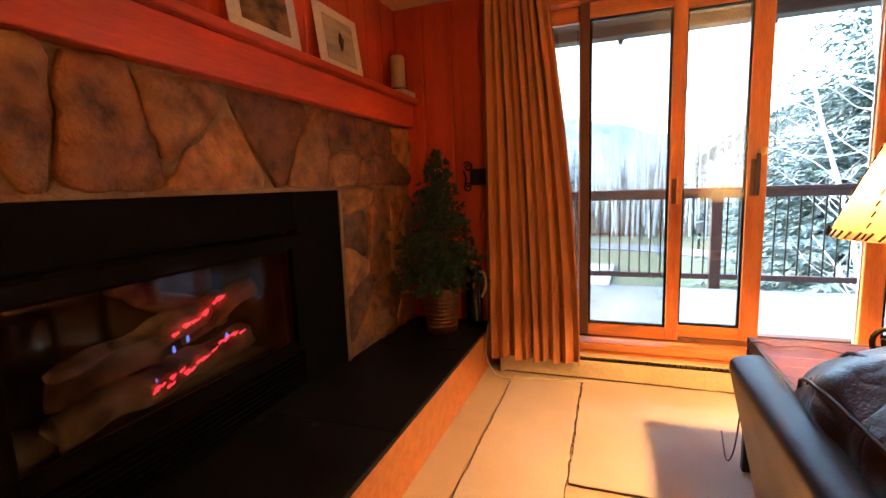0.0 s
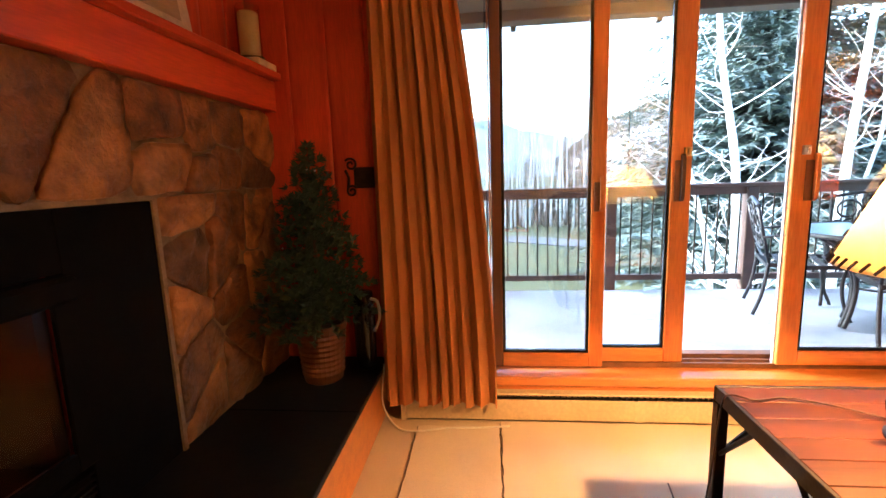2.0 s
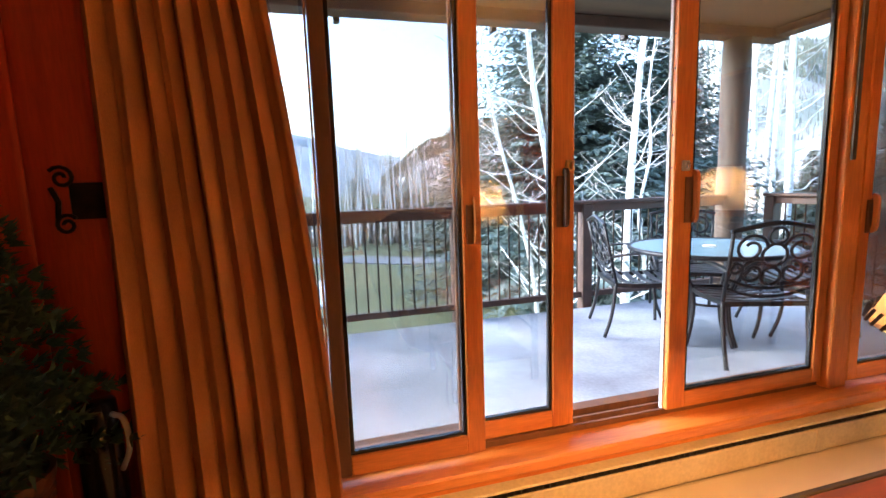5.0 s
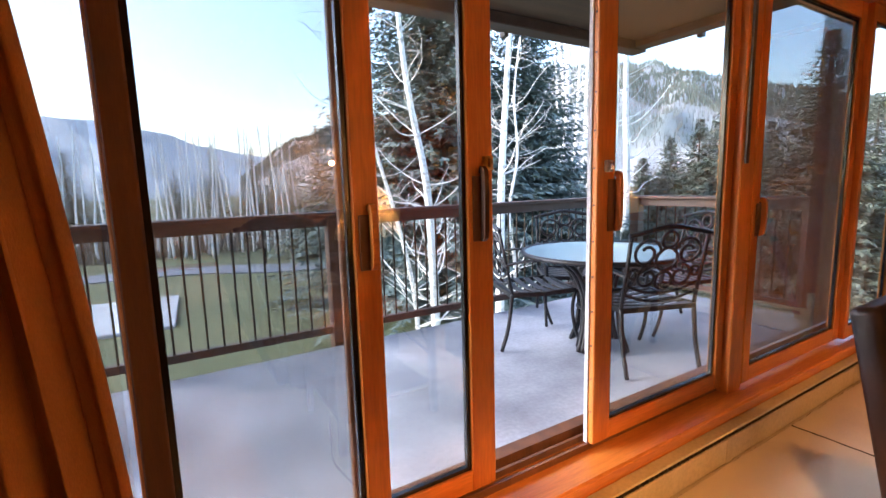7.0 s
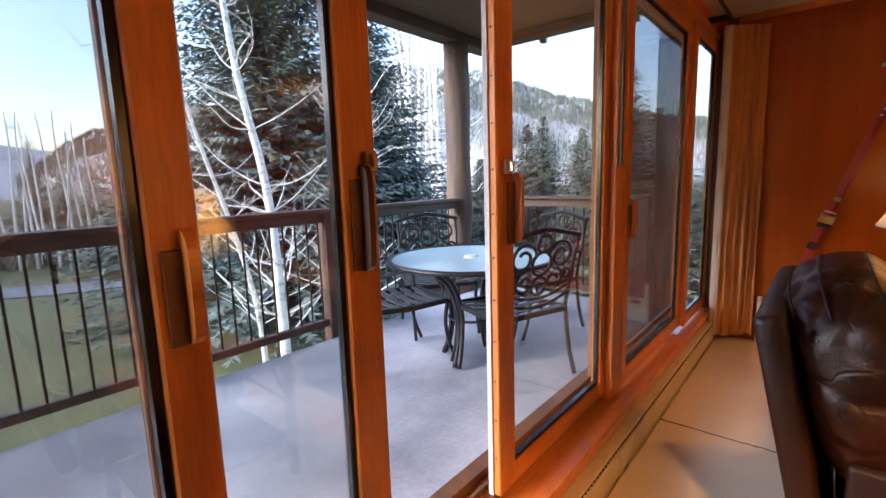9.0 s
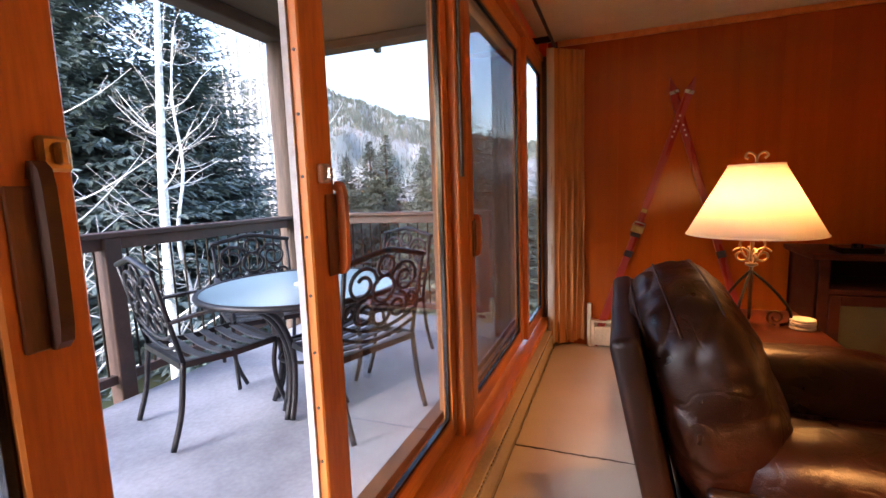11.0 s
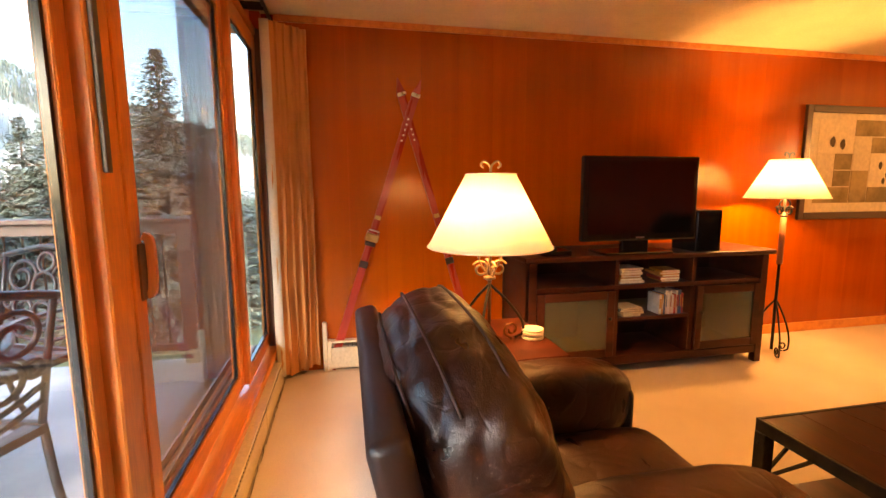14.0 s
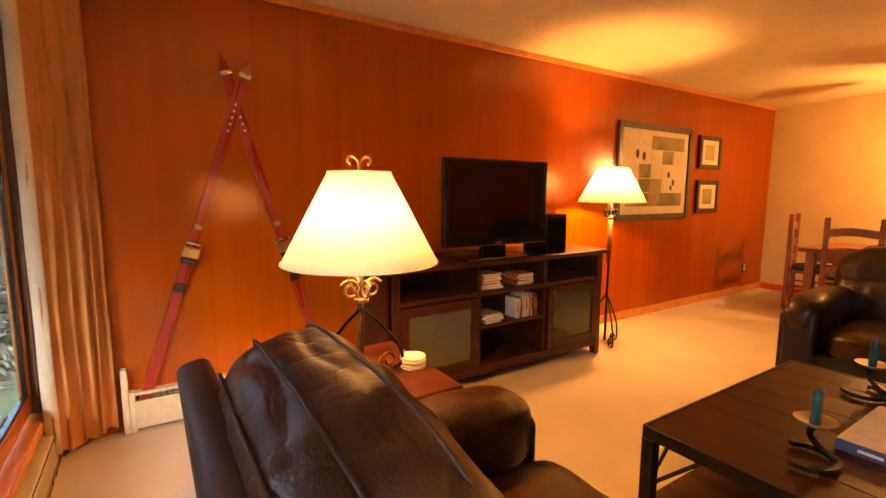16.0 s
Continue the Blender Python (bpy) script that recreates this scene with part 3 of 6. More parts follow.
d5 = leaf("door_7", "fixed glass door panel at the corner", 5.203, 5.895, 4.53, 0.045, 0.03, 0.075, 0.263)


# baseboard heaters with a finned slot
def heater(name, length, m, label):
    h = thing(name, label, "heater", "baseboard heaters", m)
    c = bx(0, length, 0, 0.012, 0.012, 0.125, bevel=0.003)
    part("front_plate", c, HEATERPAINT, h)
    top = bx(0, length, 0.0, 0.055, 0.148, 0.16, bevel=0.003)
    box(top, 0, length, 0.048, 0.06, 0.0, 0.148)
    part("hood", top, HEATERPAINT, h)
    f = bx(0.01, length - 0.01, 0.014, 0.047, 0.02, 0.118)
    for k in range(int(length / 0.03)):
        box(f, 0.02 + k * 0.03, 0.023 + k * 0.03, 0.004, 0.047, 0.127, 0.146)
    tagged(part("heating_element", f, FINS, h, "dark metal fins in the slot"), kind="stuff")
    for x in (0.0, length - 0.02):
        part("end_cap", bx(x - 0.004, x + 0.024, -0.004, 0.058, 0.0, 0.163, bevel=0.003), HEATERPAINT, h)
    k = 1.2
    while k < length - 0.3:
        part("splice", bx(k, k + 0.05, -0.003, 0.001, 0.012, 0.128), HEATERPAINT, h)
        k += 1.45
    return h


heater("baseboard_heater", 4.78, pose(1.03, 4.425, 0.002), "long cream baseboard heater under the sliding doors")
heater("baseboard_heater", 1.2, pose(5.945, 4.13, 0.002) @ pose(0, 0, 0, 0, 0, -90) @ Matrix.Diagonal((1, 1, 1.38, 1)), "short cream baseboard heater under the skis")

# loose carpet mats by the doors
def slab_mat(name, x0, x1, y0, y1, label):
    h = thing(name, label, "carpet mat", "carpet offcuts")
    bm = bmesh.new()
    n = 40
    ring = []
    for side in range(4):
        for k in range(n):
            t = k / n
            p = [(x0 + (x1 - x0) * t, y0), (x1, y0 + (y1 - y0) * t), (x1 - (x1 - x0) * t, y1), (x0, y1 - (y1 - y0) * t)][side]
            ring.append((p[0] + random.uniform(-0.004, 0.004), p[1] + random.uniform(-0.004, 0.004)))
    lo = [bm.verts.new((x, y, 0.001)) for x, y in ring]
    hi = [bm.verts.new((x, y, 0.012)) for x, y in ring]
    bm.faces.new(hi)
    for k in range(len(ring)):
        bm.faces.new((lo[k], lo[(k + 1) % len(ring)], hi[(k + 1) % len(ring)], hi[k]))
    part("carpet_sheet", bm, MATTING, h)
    e = bmesh.new()
    c = [Vector((x, y, 0.006)) for x, y in ring]
    tube(e, c + [c[0]], 0.005, 4, cap=False)
    part("edge", e, EDGEDARK, h, "frayed dark cut edge")


slab_mat("carpet_mat", 1.555, 4.290, 3.35, 4.415, "pale loose carpet mat with frayed edges")
slab_mat("carpet_mat", 4.305, 5.90, 3.30, 4.415, "pale loose carpet mat beside the armchair")
slab_mat("carpet_mat", 1.13, 1.545, 2.7, 4.36, "narrow pale carpet mat along the hearth")


# ---- the deck outside ----
ZD = 0.12
single("deck_floor", bx(-1.0, 6.12, 4.80, 6.70, ZD - 0.25, ZD), CONCRETE, "damp grey concrete deck floor", "deck", kind="structure")
single("deck_fascia", bx(-1.0, 6.16, 6.704, 6.74, ZD - 0.4, ZD - 0.03), RAILWOOD, "dark brown fascia board", "fascia", kind="structure")
soffit = tagged(new("deck_roof"), "brown boarded roof over the deck", "roof", kind="structure")
part("soffit", bx(-1.5, 6.25, 4.80, 7.05, 2.76, 2.82), SOFFIT, soffit)
part("beam", bx(-1.5, 6.25, 6.72, 6.90, 2.66, 2.758, bevel=0.008), RAILWOOD, soffit, "dark brown edge beam")
part("beam", bx(6.05, 6.22, 4.80, 6.718, 2.68, 2.758, bevel=0.008), RAILWOOD, soffit, "dark brown edge beam")
part("roof_deck", bx(-1.6, 6.5, 4.70, 7.25, 2.822, 2.96), RAILWOOD, soffit)
for x in (0.4, 1.75, 3.1, 4.45, 5.7):
    part("bracket", bx(x, x + 0.05, 6.91, 6.99, 2.635, 2.70, bevel=0.006), FINS, soffit, "small grey bracket under the eave")
for y in (5.2, 6.1):
    part("bracket", bx(6.225, 6.29, y, y + 0.06, 2.655, 2.72, bevel=0.006), FINS, soffit, "small grey bracket under the eave")
single("outer_wall_west", bx(-3.0, 0.07, 4.81, 4.98, -2.5, 2.9), RAILWOOD, "brown boarded outside wall", "wall", kind="structure")


def railing(name, a, b, posts, label):
    """A dark wood balustrade with slim iron balusters from a to b; posts: distances along it."""
    a, b = Vector(a), Vector(b)
    run = (b - a).length
    ang = math.degrees(math.atan2(b.y - a.y, b.x - a.x))
    h = tagged(new(name), label, "railing", kind="structure")
    h.matrix_basis = pose(a.x, a.y, ZD + 0.02, 0, 0, ang)
    part("top_rail", bx(0, run, -0.07, 0.07, 0.955, 0.985, bevel=0.006), RAILWOOD, h)
    part("upper_rail", bx(0, run, -0.02, 0.02, 0.88, 0.954, bevel=0.004), RAILWOOD, h)
    part("bottom_rail", bx(0, run, -0.025, 0.025, 0.06, 0.115, bevel=0.004), RAILWOOD, h)
    for p in posts:
        part("post", bx(p - 0.05, p + 0.05, -0.052, 0.052, -0.22, 0.954, bevel=0.006), RAILWOOD, h)
    rod = finish(tube(bmesh.new(), [(0, 0, 0.115), (0, 0, 0.88)], 0.0075, 6), "baluster", IRON)
    n = int(run / 0.0985)
    for k in range(1, n):
        x = k * run / n
        if min([abs(x - p) for p in posts] + [9]) > 0.06:
            o = new("baluster", rod)
            o.parent = h
            o.location = (x, 0, 0)


railing("railing_north", (-1.0, 6.80, 0), (5.58, 6.80, 0), (0.99, 2.375, 3.69, 4.97), "dark brown deck railing with iron balusters")
railing("railing_east", (6.06, 6.70, 0), (6.06, 4.99, 0), (0.06, 1.66), "dark brown side railing of the deck")
col = thing("log_column", "rough grey-brown log column at the deck's corner", "column")
part("shaft", lathe(bmesh.new(), [(0.130 + 0.006 * math.sin(k * 1.7), -0.3 + k * 0.296) for k in range(11)], 18, 5.70, 6.82), LOG, col, smooth=True)
part("bracket", bx(5.64, 5.76, 6.74, 6.90, 2.652, 2.659), FINS, col)


# ---- the grounds ----
GZ = -2.5
bm = bmesh.new()
ringv = []
for r in (0, 14, 22, 30, 40, 60, 100, 200, 420, 900):
    row = []
    for k in range(48):
        a = 2 * math.pi * k / 48
        z = GZ + (0.04 * noise.noise(Vector((r * math.cos(a) * 0.07, r * math.sin(a) * 0.07, 0))) if 10 < r < 300 else 0)
        row.append(bm.verts.new((r * math.cos(a) + 2, r * math.sin(a) + 5, z)) if r else None)
    ringv.append(row)
centre = bm.verts.new((2, 5, GZ))
for k in range(48):
    bm.faces.new((centre, ringv[1][k], ringv[1][(k + 1) % 48]))
for a, b in zip(ringv[1:], ringv[2:]):
    for k in range(48):
        bm.faces.new((a[k], b[k], b[(k + 1) % 48], a[(k + 1) % 48]))
single("ground", bm, GRASS, "pale green autumn lawn", "lawn", kind="structure", smooth=True)
bm = bmesh.new()
line = curve_pts([(-30, 30, 0), (-8, 29, 0), (2, 28.5, 0), (7, 26, 0), (14, 25.5, 0), (30, 31, 0)], 40)
lo = []
for i, p in enumerate(line):
    d = (line[min(i + 1, len(line) - 1)] - line[max(0, i - 1)]).normalized()
    s = Vector((-d.y, d.x, 0)) * 1.1
    lo.append((bm.verts.new((p + s).to_tuple()[:2] + (GZ + 0.07,)), bm.verts.new((p - s).to_tuple()[:2] + (GZ + 0.07,)), bm.verts.new((p - s).to_tuple()[:2] + (GZ - 0.4,)), bm.verts.new((p + s).to_tuple()[:2] + (GZ - 0.4,))))
for a, b in zip(lo, lo[1:]):
    bm.faces.new((a[0], a[1], b[1], b[0]))
    bm.faces.new((a[1], a[2], b[2], b[1]))
    bm.faces.new((a[3], a[0], b[0], b[3]))
single("path", bm, ASPHALT, "curving grey asphalt footpath", "path", kind="structure")
single("patio", bx(-9.5, 0.7, 18.2, 22.6, GZ - 0.3, GZ + 0.10, bevel=0.03, m=pose(0, 0, 0, 0, 0, -3)), PATIOSTONE, "pale stone terrace on the lawn", "terrace", kind="structure")


def ridge(name, label, material, dist, profile, jag, seed):
    """A long hill, its crest rising as the profile (bearing, elevation) says, with a wooded, uneven slope."""
    bm = bmesh.new()
    az = [p[0] for p in profile]
    rows = []
    n = 150
    for k in range(n + 1):
        a = az[0] + (az[-1] - az[0]) * k / n
        e = float(np.interp(a, az, [p[1] for p in profile]))
        row = []
        for j in range(15):
            f = j / 14
            d = dist * (0.42 + 0.58 * f)
            top = dist * math.tan(radians(e))
            bump_ = noise.noise(Vector((a * 0.35 + seed, f * 5, seed))) * top * 0.08 + noise.noise(Vector((a * 6.0 + seed, f * 40, seed))) * jag
            z = GZ - 1 + (top + 2) * (f ** 0.9) + (bump_ if j else 0)
            row.append(bm.verts.new((2 + d * math.sin(radians(a)), 4 + d * math.cos(radians(a)), z)))
        a2 = radians(a)
        row.append(bm.verts.new((2 + dist * 1.3 * math.sin(a2), 4 + dist * 1.3 * math.cos(a2), GZ - 5)))
        rows.append(row)
    for a, b in zip(rows, rows[1:]):
        for j in range(15):
            bm.faces.new((a[j], a[j + 1], b[j + 1], b[j]))
    hill_ob = single(name, bm, material, label, "hill", kind="structure", smooth=True)
    return [[v.co.copy() for v in hill_ob.data.vertices][k * 16 : k * 16 + 15] for k in range(n + 1)]


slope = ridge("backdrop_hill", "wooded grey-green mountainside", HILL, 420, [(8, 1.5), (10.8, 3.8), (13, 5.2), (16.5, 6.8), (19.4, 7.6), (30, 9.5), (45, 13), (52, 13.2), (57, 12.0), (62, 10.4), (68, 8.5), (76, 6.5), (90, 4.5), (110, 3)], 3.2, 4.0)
ridge("backdrop_far", "far ridge tinted with blue distance haze", HILLFAR, 800, [(-60, 8), (-30, 8), (-11, 7.6), (-5, 7.3), (-1.2, 6.8), (2.6, 5.6), (7.8, 4.3), (10.8, 4.0), (16, 4.2), (40, 4.4)], 3.0, 9.0)


def wooded(name, label, grid, count, material, low, high, hmin, hmax, width, seed):
    """Far woods on a slope: one small upright crown after another, too many to count."""
    rnd = random.Random(seed)
    vs, fs = [], []
    for k in range(count):
        i = rnd.randrange(len(grid) - 1)
        f = rnd.uniform(low, high) * 14
        j = min(13, int(f))
        u = rnd.random()
        a, b = grid[i][j].lerp(grid[i][j + 1], f - j), grid[i + 1][j].lerp(grid[i + 1][j + 1], f - j)
        p = a.lerp(b, u)
        h = rnd.uniform(hmin, hmax)
        w = h * width
        d = Vector((p.y - 4, -(p.x - 2), 0)).normalized() * w
        o = Vector((d.y, -d.x, 0))
        c = len(vs)
        top = p + Vector((rnd.uniform(-0.2, 0.2) * w, 0, h))
        vs += [p - d - Vector((0, 0, 1)), p + d - Vector((0, 0, 1)), p - o - Vector((0, 0, 1)), top]
        fs += [(c, c + 2, c + 3), (c + 2, c + 1, c + 3)]
    me = bpy.data.meshes.new(name)
    me.from_pydata([tuple(v) for v in vs], [], fs)
    me.materials.append(material)
    tagged(new(name, me), label, "woods", kind="stuff")


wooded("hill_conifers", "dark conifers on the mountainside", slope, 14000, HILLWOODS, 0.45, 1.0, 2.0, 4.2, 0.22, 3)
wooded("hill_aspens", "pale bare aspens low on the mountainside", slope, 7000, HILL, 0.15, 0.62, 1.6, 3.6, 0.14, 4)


# ---- fireplace wall ----
hearth = thing("hearth", "raised hearth with a black slate top and wood front", "hearth")
tagged(hearth, kind="structure")
part("core", bx(XW, 0.905, 0.3, YN, 0.0, 0.262), MORTAR, hearth)
part("front_board", bx(0.907, 0.93, 0.3, YN - 0.004, 0.0, 0.268, bevel=0.003), SILLWOOD, hearth, "orange wood fascia board")
for k, (a, b) in enumerate(((0.3, 1.22), (1.223, 2.14), (2.143, 3.06), (3.063, 3.98), (3.983, 4.596))):
    part("slate_slab", bx(XW, 0.938, a, b, 0.264, 0.29, bevel=0.004), SLATE, hearth)

# mantel beam with its shelf
mantel = tagged(new("mantel"), "red stained mantel beam with a shelf", "mantel", kind="structure")
part("beam", bx(XW, 0.405, 0.3, YN - 0.004, 1.645, 1.80, bevel=0.004), MANTELWOOD, mantel)
part("shelf", bx(XW, 0.445, 0.3, YN - 0.004, 1.8025, 1.838, bevel=0.005), MANTELWOOD, mantel)

# vertical boards on the walls
def boards(wall, axis, at, thick, start, end, z0, z1, width, material):
    """Butted boards with eased edges; axis: the one they stand side by side along."""
    n = max(1, round((end - start) / width))
    w = (end - start) / n
    # cupped by a millimetre across the grain, with eased edges
    prof = [(0.0004, thick - 0.001), (0.0004, 0.0030), (0.0030, 0.0)] + [(w * k / 8, 0.0012 * math.sin(math.pi * k / 8)) for k in range(1, 8)] + [(w - 0.0030, 0.0), (w - 0.0004, 0.0030), (w - 0.0004, thick - 0.001)]
    bm = bmesh.new()
    low, high = [[bm.verts.new((x, y, z)) for x, y in prof] for z in (z0, z1)]
    for k in range(len(prof)):
        f = bm.faces.new((low[k], high[k], high[(k + 1) % len(prof)], low[(k + 1) % len(prof)]))
        f.smooth = 1 < k < len(prof) - 3
    bm.faces.new(low)
    bm.faces.new(high[::-1])
    bmesh.ops.recalc_face_normals(bm, faces=bm.faces)
    me = finish(bm, "board", material)
    for k in range(n):
        o = new("board", me)
        o.parent = wall
        o.matrix_basis = pose(start + k * w, at, 0) if axis == "x" else pose(at, start + k * w, 0, 0, 0, 90)


bm = bx(XW - 0.01, 0.338, 0.30, 1.66, 0.29, 1.644)
box(bm, XW - 0.01, 0.338, 3.672, YN - 0.004, 0.29, 1.644)
box(bm, XW - 0.01, 0.338, 1.66, 3.672, 1.242, 1.644)
part("mortar_bed", bm, MORTAR, wall_west)


def clip_poly(poly, n, d):
    """Keeps the side of the polygon where n.p < d."""
    out = []
    for i, p in enumerate(poly):
        q = poly[(i + 1) % len(poly)]
        a, b = n[0] * p[0] + n[1] * p[1] - d, n[0] * q[0] + n[1] * q[1] - d
        if a <= 0:
            out.append(p)
        if a * b < 0:
            t = a / (a - b)
            out.append((p[0] + (q[0] - p[0]) * t, p[1] + (q[1] - p[1]) * t))
    return out


def fieldstones(y0, y1, z0, z1, cols, rows, seed):
    """Irregular flat stones that fill a stretch of the chimney breast, each one a block of its own."""
    rnd = random.Random(seed)
    seeds = [(y0 + (i + 0.5 + rnd.uniform(-0.42, 0.42)) * (y1 - y0) / cols, z0 + (j + 0.5 + rnd.uniform(-0.42, 0.42)) * (z1 - z0) / rows) for i in range(cols) for j in range(rows)]
    for s in seeds:
        poly = [(y0, z0), (y1, z0), (y1, z1), (y0, z1)]
        for o in seeds:
            if o is not s:
                n = (o[0] - s[0], o[1] - s[1])
                ln = math.hypot(*n)
                mid = ((o[0] + s[0]) / 2, (o[1] + s[1]) / 2)
                poly = clip_poly(poly, (n[0] / ln, n[1] / ln), (n[0] * mid[0] + n[1] * mid[1]) / ln - rnd.uniform(0.003, 0.010))
        if len(poly) < 3:
            continue
        # worn corners and a ragged outline
        for cut in (0.12, 0.2):
            poly = [q for i, p in enumerate(poly) for o in (poly[(i + 1) % len(poly)],) for q in ((p[0] * (1 - cut) + o[0] * cut, p[1] * (1 - cut) + o[1] * cut), (p[0] * cut + o[0] * (1 - cut), p[1] * cut + o[1] * (1 - cut)))]
        ring = []
        for i, p in enumerate(poly):
            q = poly[(i + 1) % len(poly)]
            ln = math.hypot(q[0] - p[0], q[1] - p[1])
            steps = max(1, int(ln / 0.035))
            for k in range(steps):
                t = k / steps
                y, z = p[0] + (q[0] - p[0]) * t, p[1] + (q[1] - p[1]) * t
                w = 0.016
                ring.append((y + w * noise.noise(Vector((y * 15, z * 15, seed))), z + w * noise.noise(Vector((y * 15, z * 15, seed + 9)))))
        if len(ring) < 5:
            continue
        cy, cz = sum(p[0] for p in ring) / len(ring), sum(p[1] for p in ring) / len(ring)
        proud = rnd.uniform(0.346, 0.372)
        tilt = (rnd.uniform(-0.06, 0.06), rnd.uniform(-0.06, 0.06))
        bm = bmesh.new()
        loops = []
        for f, x in ((1.0, 0.300), (1.0, proud - 0.012), (0.965, proud - 0.002), (0.74, proud + 0.002), (0.5, proud + 0.006), (0.25, proud + 0.006)):
            loops.append([bm.verts.new((x - 0.0 + (tilt[0] * (y - cy) + tilt[1] * (z - cz) + 0.017 * noise.noise(Vector(((cy + (y - cy) * f) * 15, (cz + (z - cz) * f) * 15, seed + 4)))) * (x > 0.31), cy + (y - cy) * f, cz + (z - cz) * f)) for y, z in ring])
        for a, b in zip(loops, loops[1:]):
            for k in range(len(ring)):
                bm.faces.new((a[k], a[(k + 1) % len(ring)], b[(k + 1) % len(ring)], b[k]))
        bm.faces.new(loops[-1])
        part("stone", bm, rnd.choice((STONES[0], STONES[0], STONES[1], STONES[1], STONES[2])), wall_west, smooth=True)


fieldstones(3.69, 4.585, 0.292, 1.25, 3, 5, 6)
fieldstones(1.66, 3.60, 1.255, 1.64, 8, 1, 11)
fieldstones(3.60, 4.585, 1.255, 1.64, 4, 2, 23)
fieldstones(0.32, 1.65, 0.292, 1.64, 5, 5, 17)
bm = bx(0.30, 0.352, 1.648, 1.665, 0.29, 1.255)
box(bm, 0.30, 0.352, 3.668, 3.688, 0.29, 1.255)
box(bm, 0.30, 0.352, 1.665, 3.668, 1.238, 1.255)
part("mortar_lip", bm, MORTAR, wall_west)

# gas fireplace insert
fire = thing("gas_fireplace", "black gas fireplace insert with burning ceramic logs", "fireplace")
FX = 0.345
for y0, y1, z0, z1 in ((1.667, 2.02, 0.291, 1.236), (3.30, 3.666, 0.291, 1.236), (2.022, 3.298, 1.06, 1.236), (2.022, 3.298, 0.291, 0.33)):
    part("surround_panel", bx(0.285, FX, y0, y1, z0, z1, bevel=0.003), BLACKMETAL, fire, "matt black metal surround")
bm = bx(FX + 0.001, FX + 0.018, 2.10, 2.16, 0.50, 1.055, bevel=0.003)
box(bm, FX + 0.001, FX + 0.018, 3.24, 3.30, 0.50, 1.055, bevel=0.003)
box(bm, FX + 0.001, FX + 0.018, 2.162, 3.238, 0.50, 0.56, bevel=0.003)
part("glass_frame", bm, BLACKMETAL, fire)
hood = bx(FX - 0.03, FX + 0.05, 2.10, 3.30, 0.985, 1.056, bevel=0.012)
part("hood", hood, BLACKMETAL, fire, "black heat hood above the glass")
pane = part("pane", bx(FX - 0.006, FX - 0.002, 2.165, 3.235, 0.562, 0.983), FIREGLASS, fire, "dark fireproof glass")
for k in range(7):
    part("louvre", bx(FX - 0.02, FX + 0.016, 2.12, 3.28, 0.345 + k * 0.021, 0.353 + k * 0.021, m=None), BLACKMETAL, fire)
# firebox: recessed into the chimney breast behind the wall plane
bm = bx(-0.14, 0.282, 2.05, 2.09, 0.45, 1.05)
box(bm, -0.14, 0.282, 3.25, 3.29, 0.45, 1.05)
box(bm, -0.18, -0.142, 2.05, 3.29, 0.45, 1.05)
box(bm, -0.14, 0.282, 2.092, 3.248, 0.45, 0.50)
box(bm, -0.14, 0.282, 2.092, 3.248, 1.0, 1.05)
part("firebox", bm, FIREBRICK, fire, "brick lined firebox")
for k, (y, z, x, ang, tilt, ln, r) in enumerate(((2.74, 0.71, 0.08, 4, 10, 0.66, 0.062), (2.70, 0.595, 0.20, -3, 3, 0.74, 0.058), (3.02, 0.75, 0.12, 60, 25, 0.30, 0.05), (2.90, 0.80, 0.02, 12, -28, 0.42, 0.045), (2.52, 0.67, 0.16, 75, 12, 0.30, 0.045))):
    pts = [(math.sin(radians(ang)) * s * 0.4, s, math.tan(radians(tilt)) * s + 0.012 * math.sin(s * 22)) for s in np.linspace(-ln / 2, ln / 2, 12)]
    bm = tube(bmesh.new(), pts, r, 11)
    for v in bm.verts:
        v.co *= 1 + 0.10 * noise.noise(v.co * 16 + Vector((k * 5, 0, 0)))
    bmesh.ops.translate(bm, verts=bm.verts, vec=(x, y, z))
    part("ceramic_log", bm, LOGFIRE, fire, smooth=True)
rnd = random.Random(12)
for k in range(26):
    u = k / 25
    if k < 15:
        x, y, z = 0.262, 2.60 + 0.40 * u * 25 / 14, 0.575 + 0.10 * u * 25 / 14
    else:
        v = (k - 15) / 10
        x, y, z = 0.155, 2.80 + 0.24 * v, 0.72 + 0.10 * v
    if rnd.random() < 0.3:
        continue
    y, z = y + rnd.uniform(-0.014, 0.014), z + rnd.uniform(-0.012, 0.016)
    ln = rnd.uniform(0.018, 0.045)
    pts = curve_pts([(x, y - ln / 2, z - 0.006), (x + 0.004, y - ln / 6, z + 0.003), (x, y + ln / 6, z - 0.002), (x, y + ln / 2, z + 0.008)], 6)
    part("ember", tube(bmesh.new(), pts, rnd.uniform(0.004, 0.010), 6, taper=0.002), EMBER, fire, "glowing ember", smooth=True)
for y, z in ((2.62, 0.60), (2.70, 0.69), (2.76, 0.71), (2.94, 0.665)):
    part("flame", lathe(bmesh.new(), [(0.0005, z - 0.01), (0.007, z), (0.005, z + 0.010), (0.0005, z + 0.020)], 7, 0.245, y), FLAMEBLUE, fire, "small blue gas flame", smooth=True)

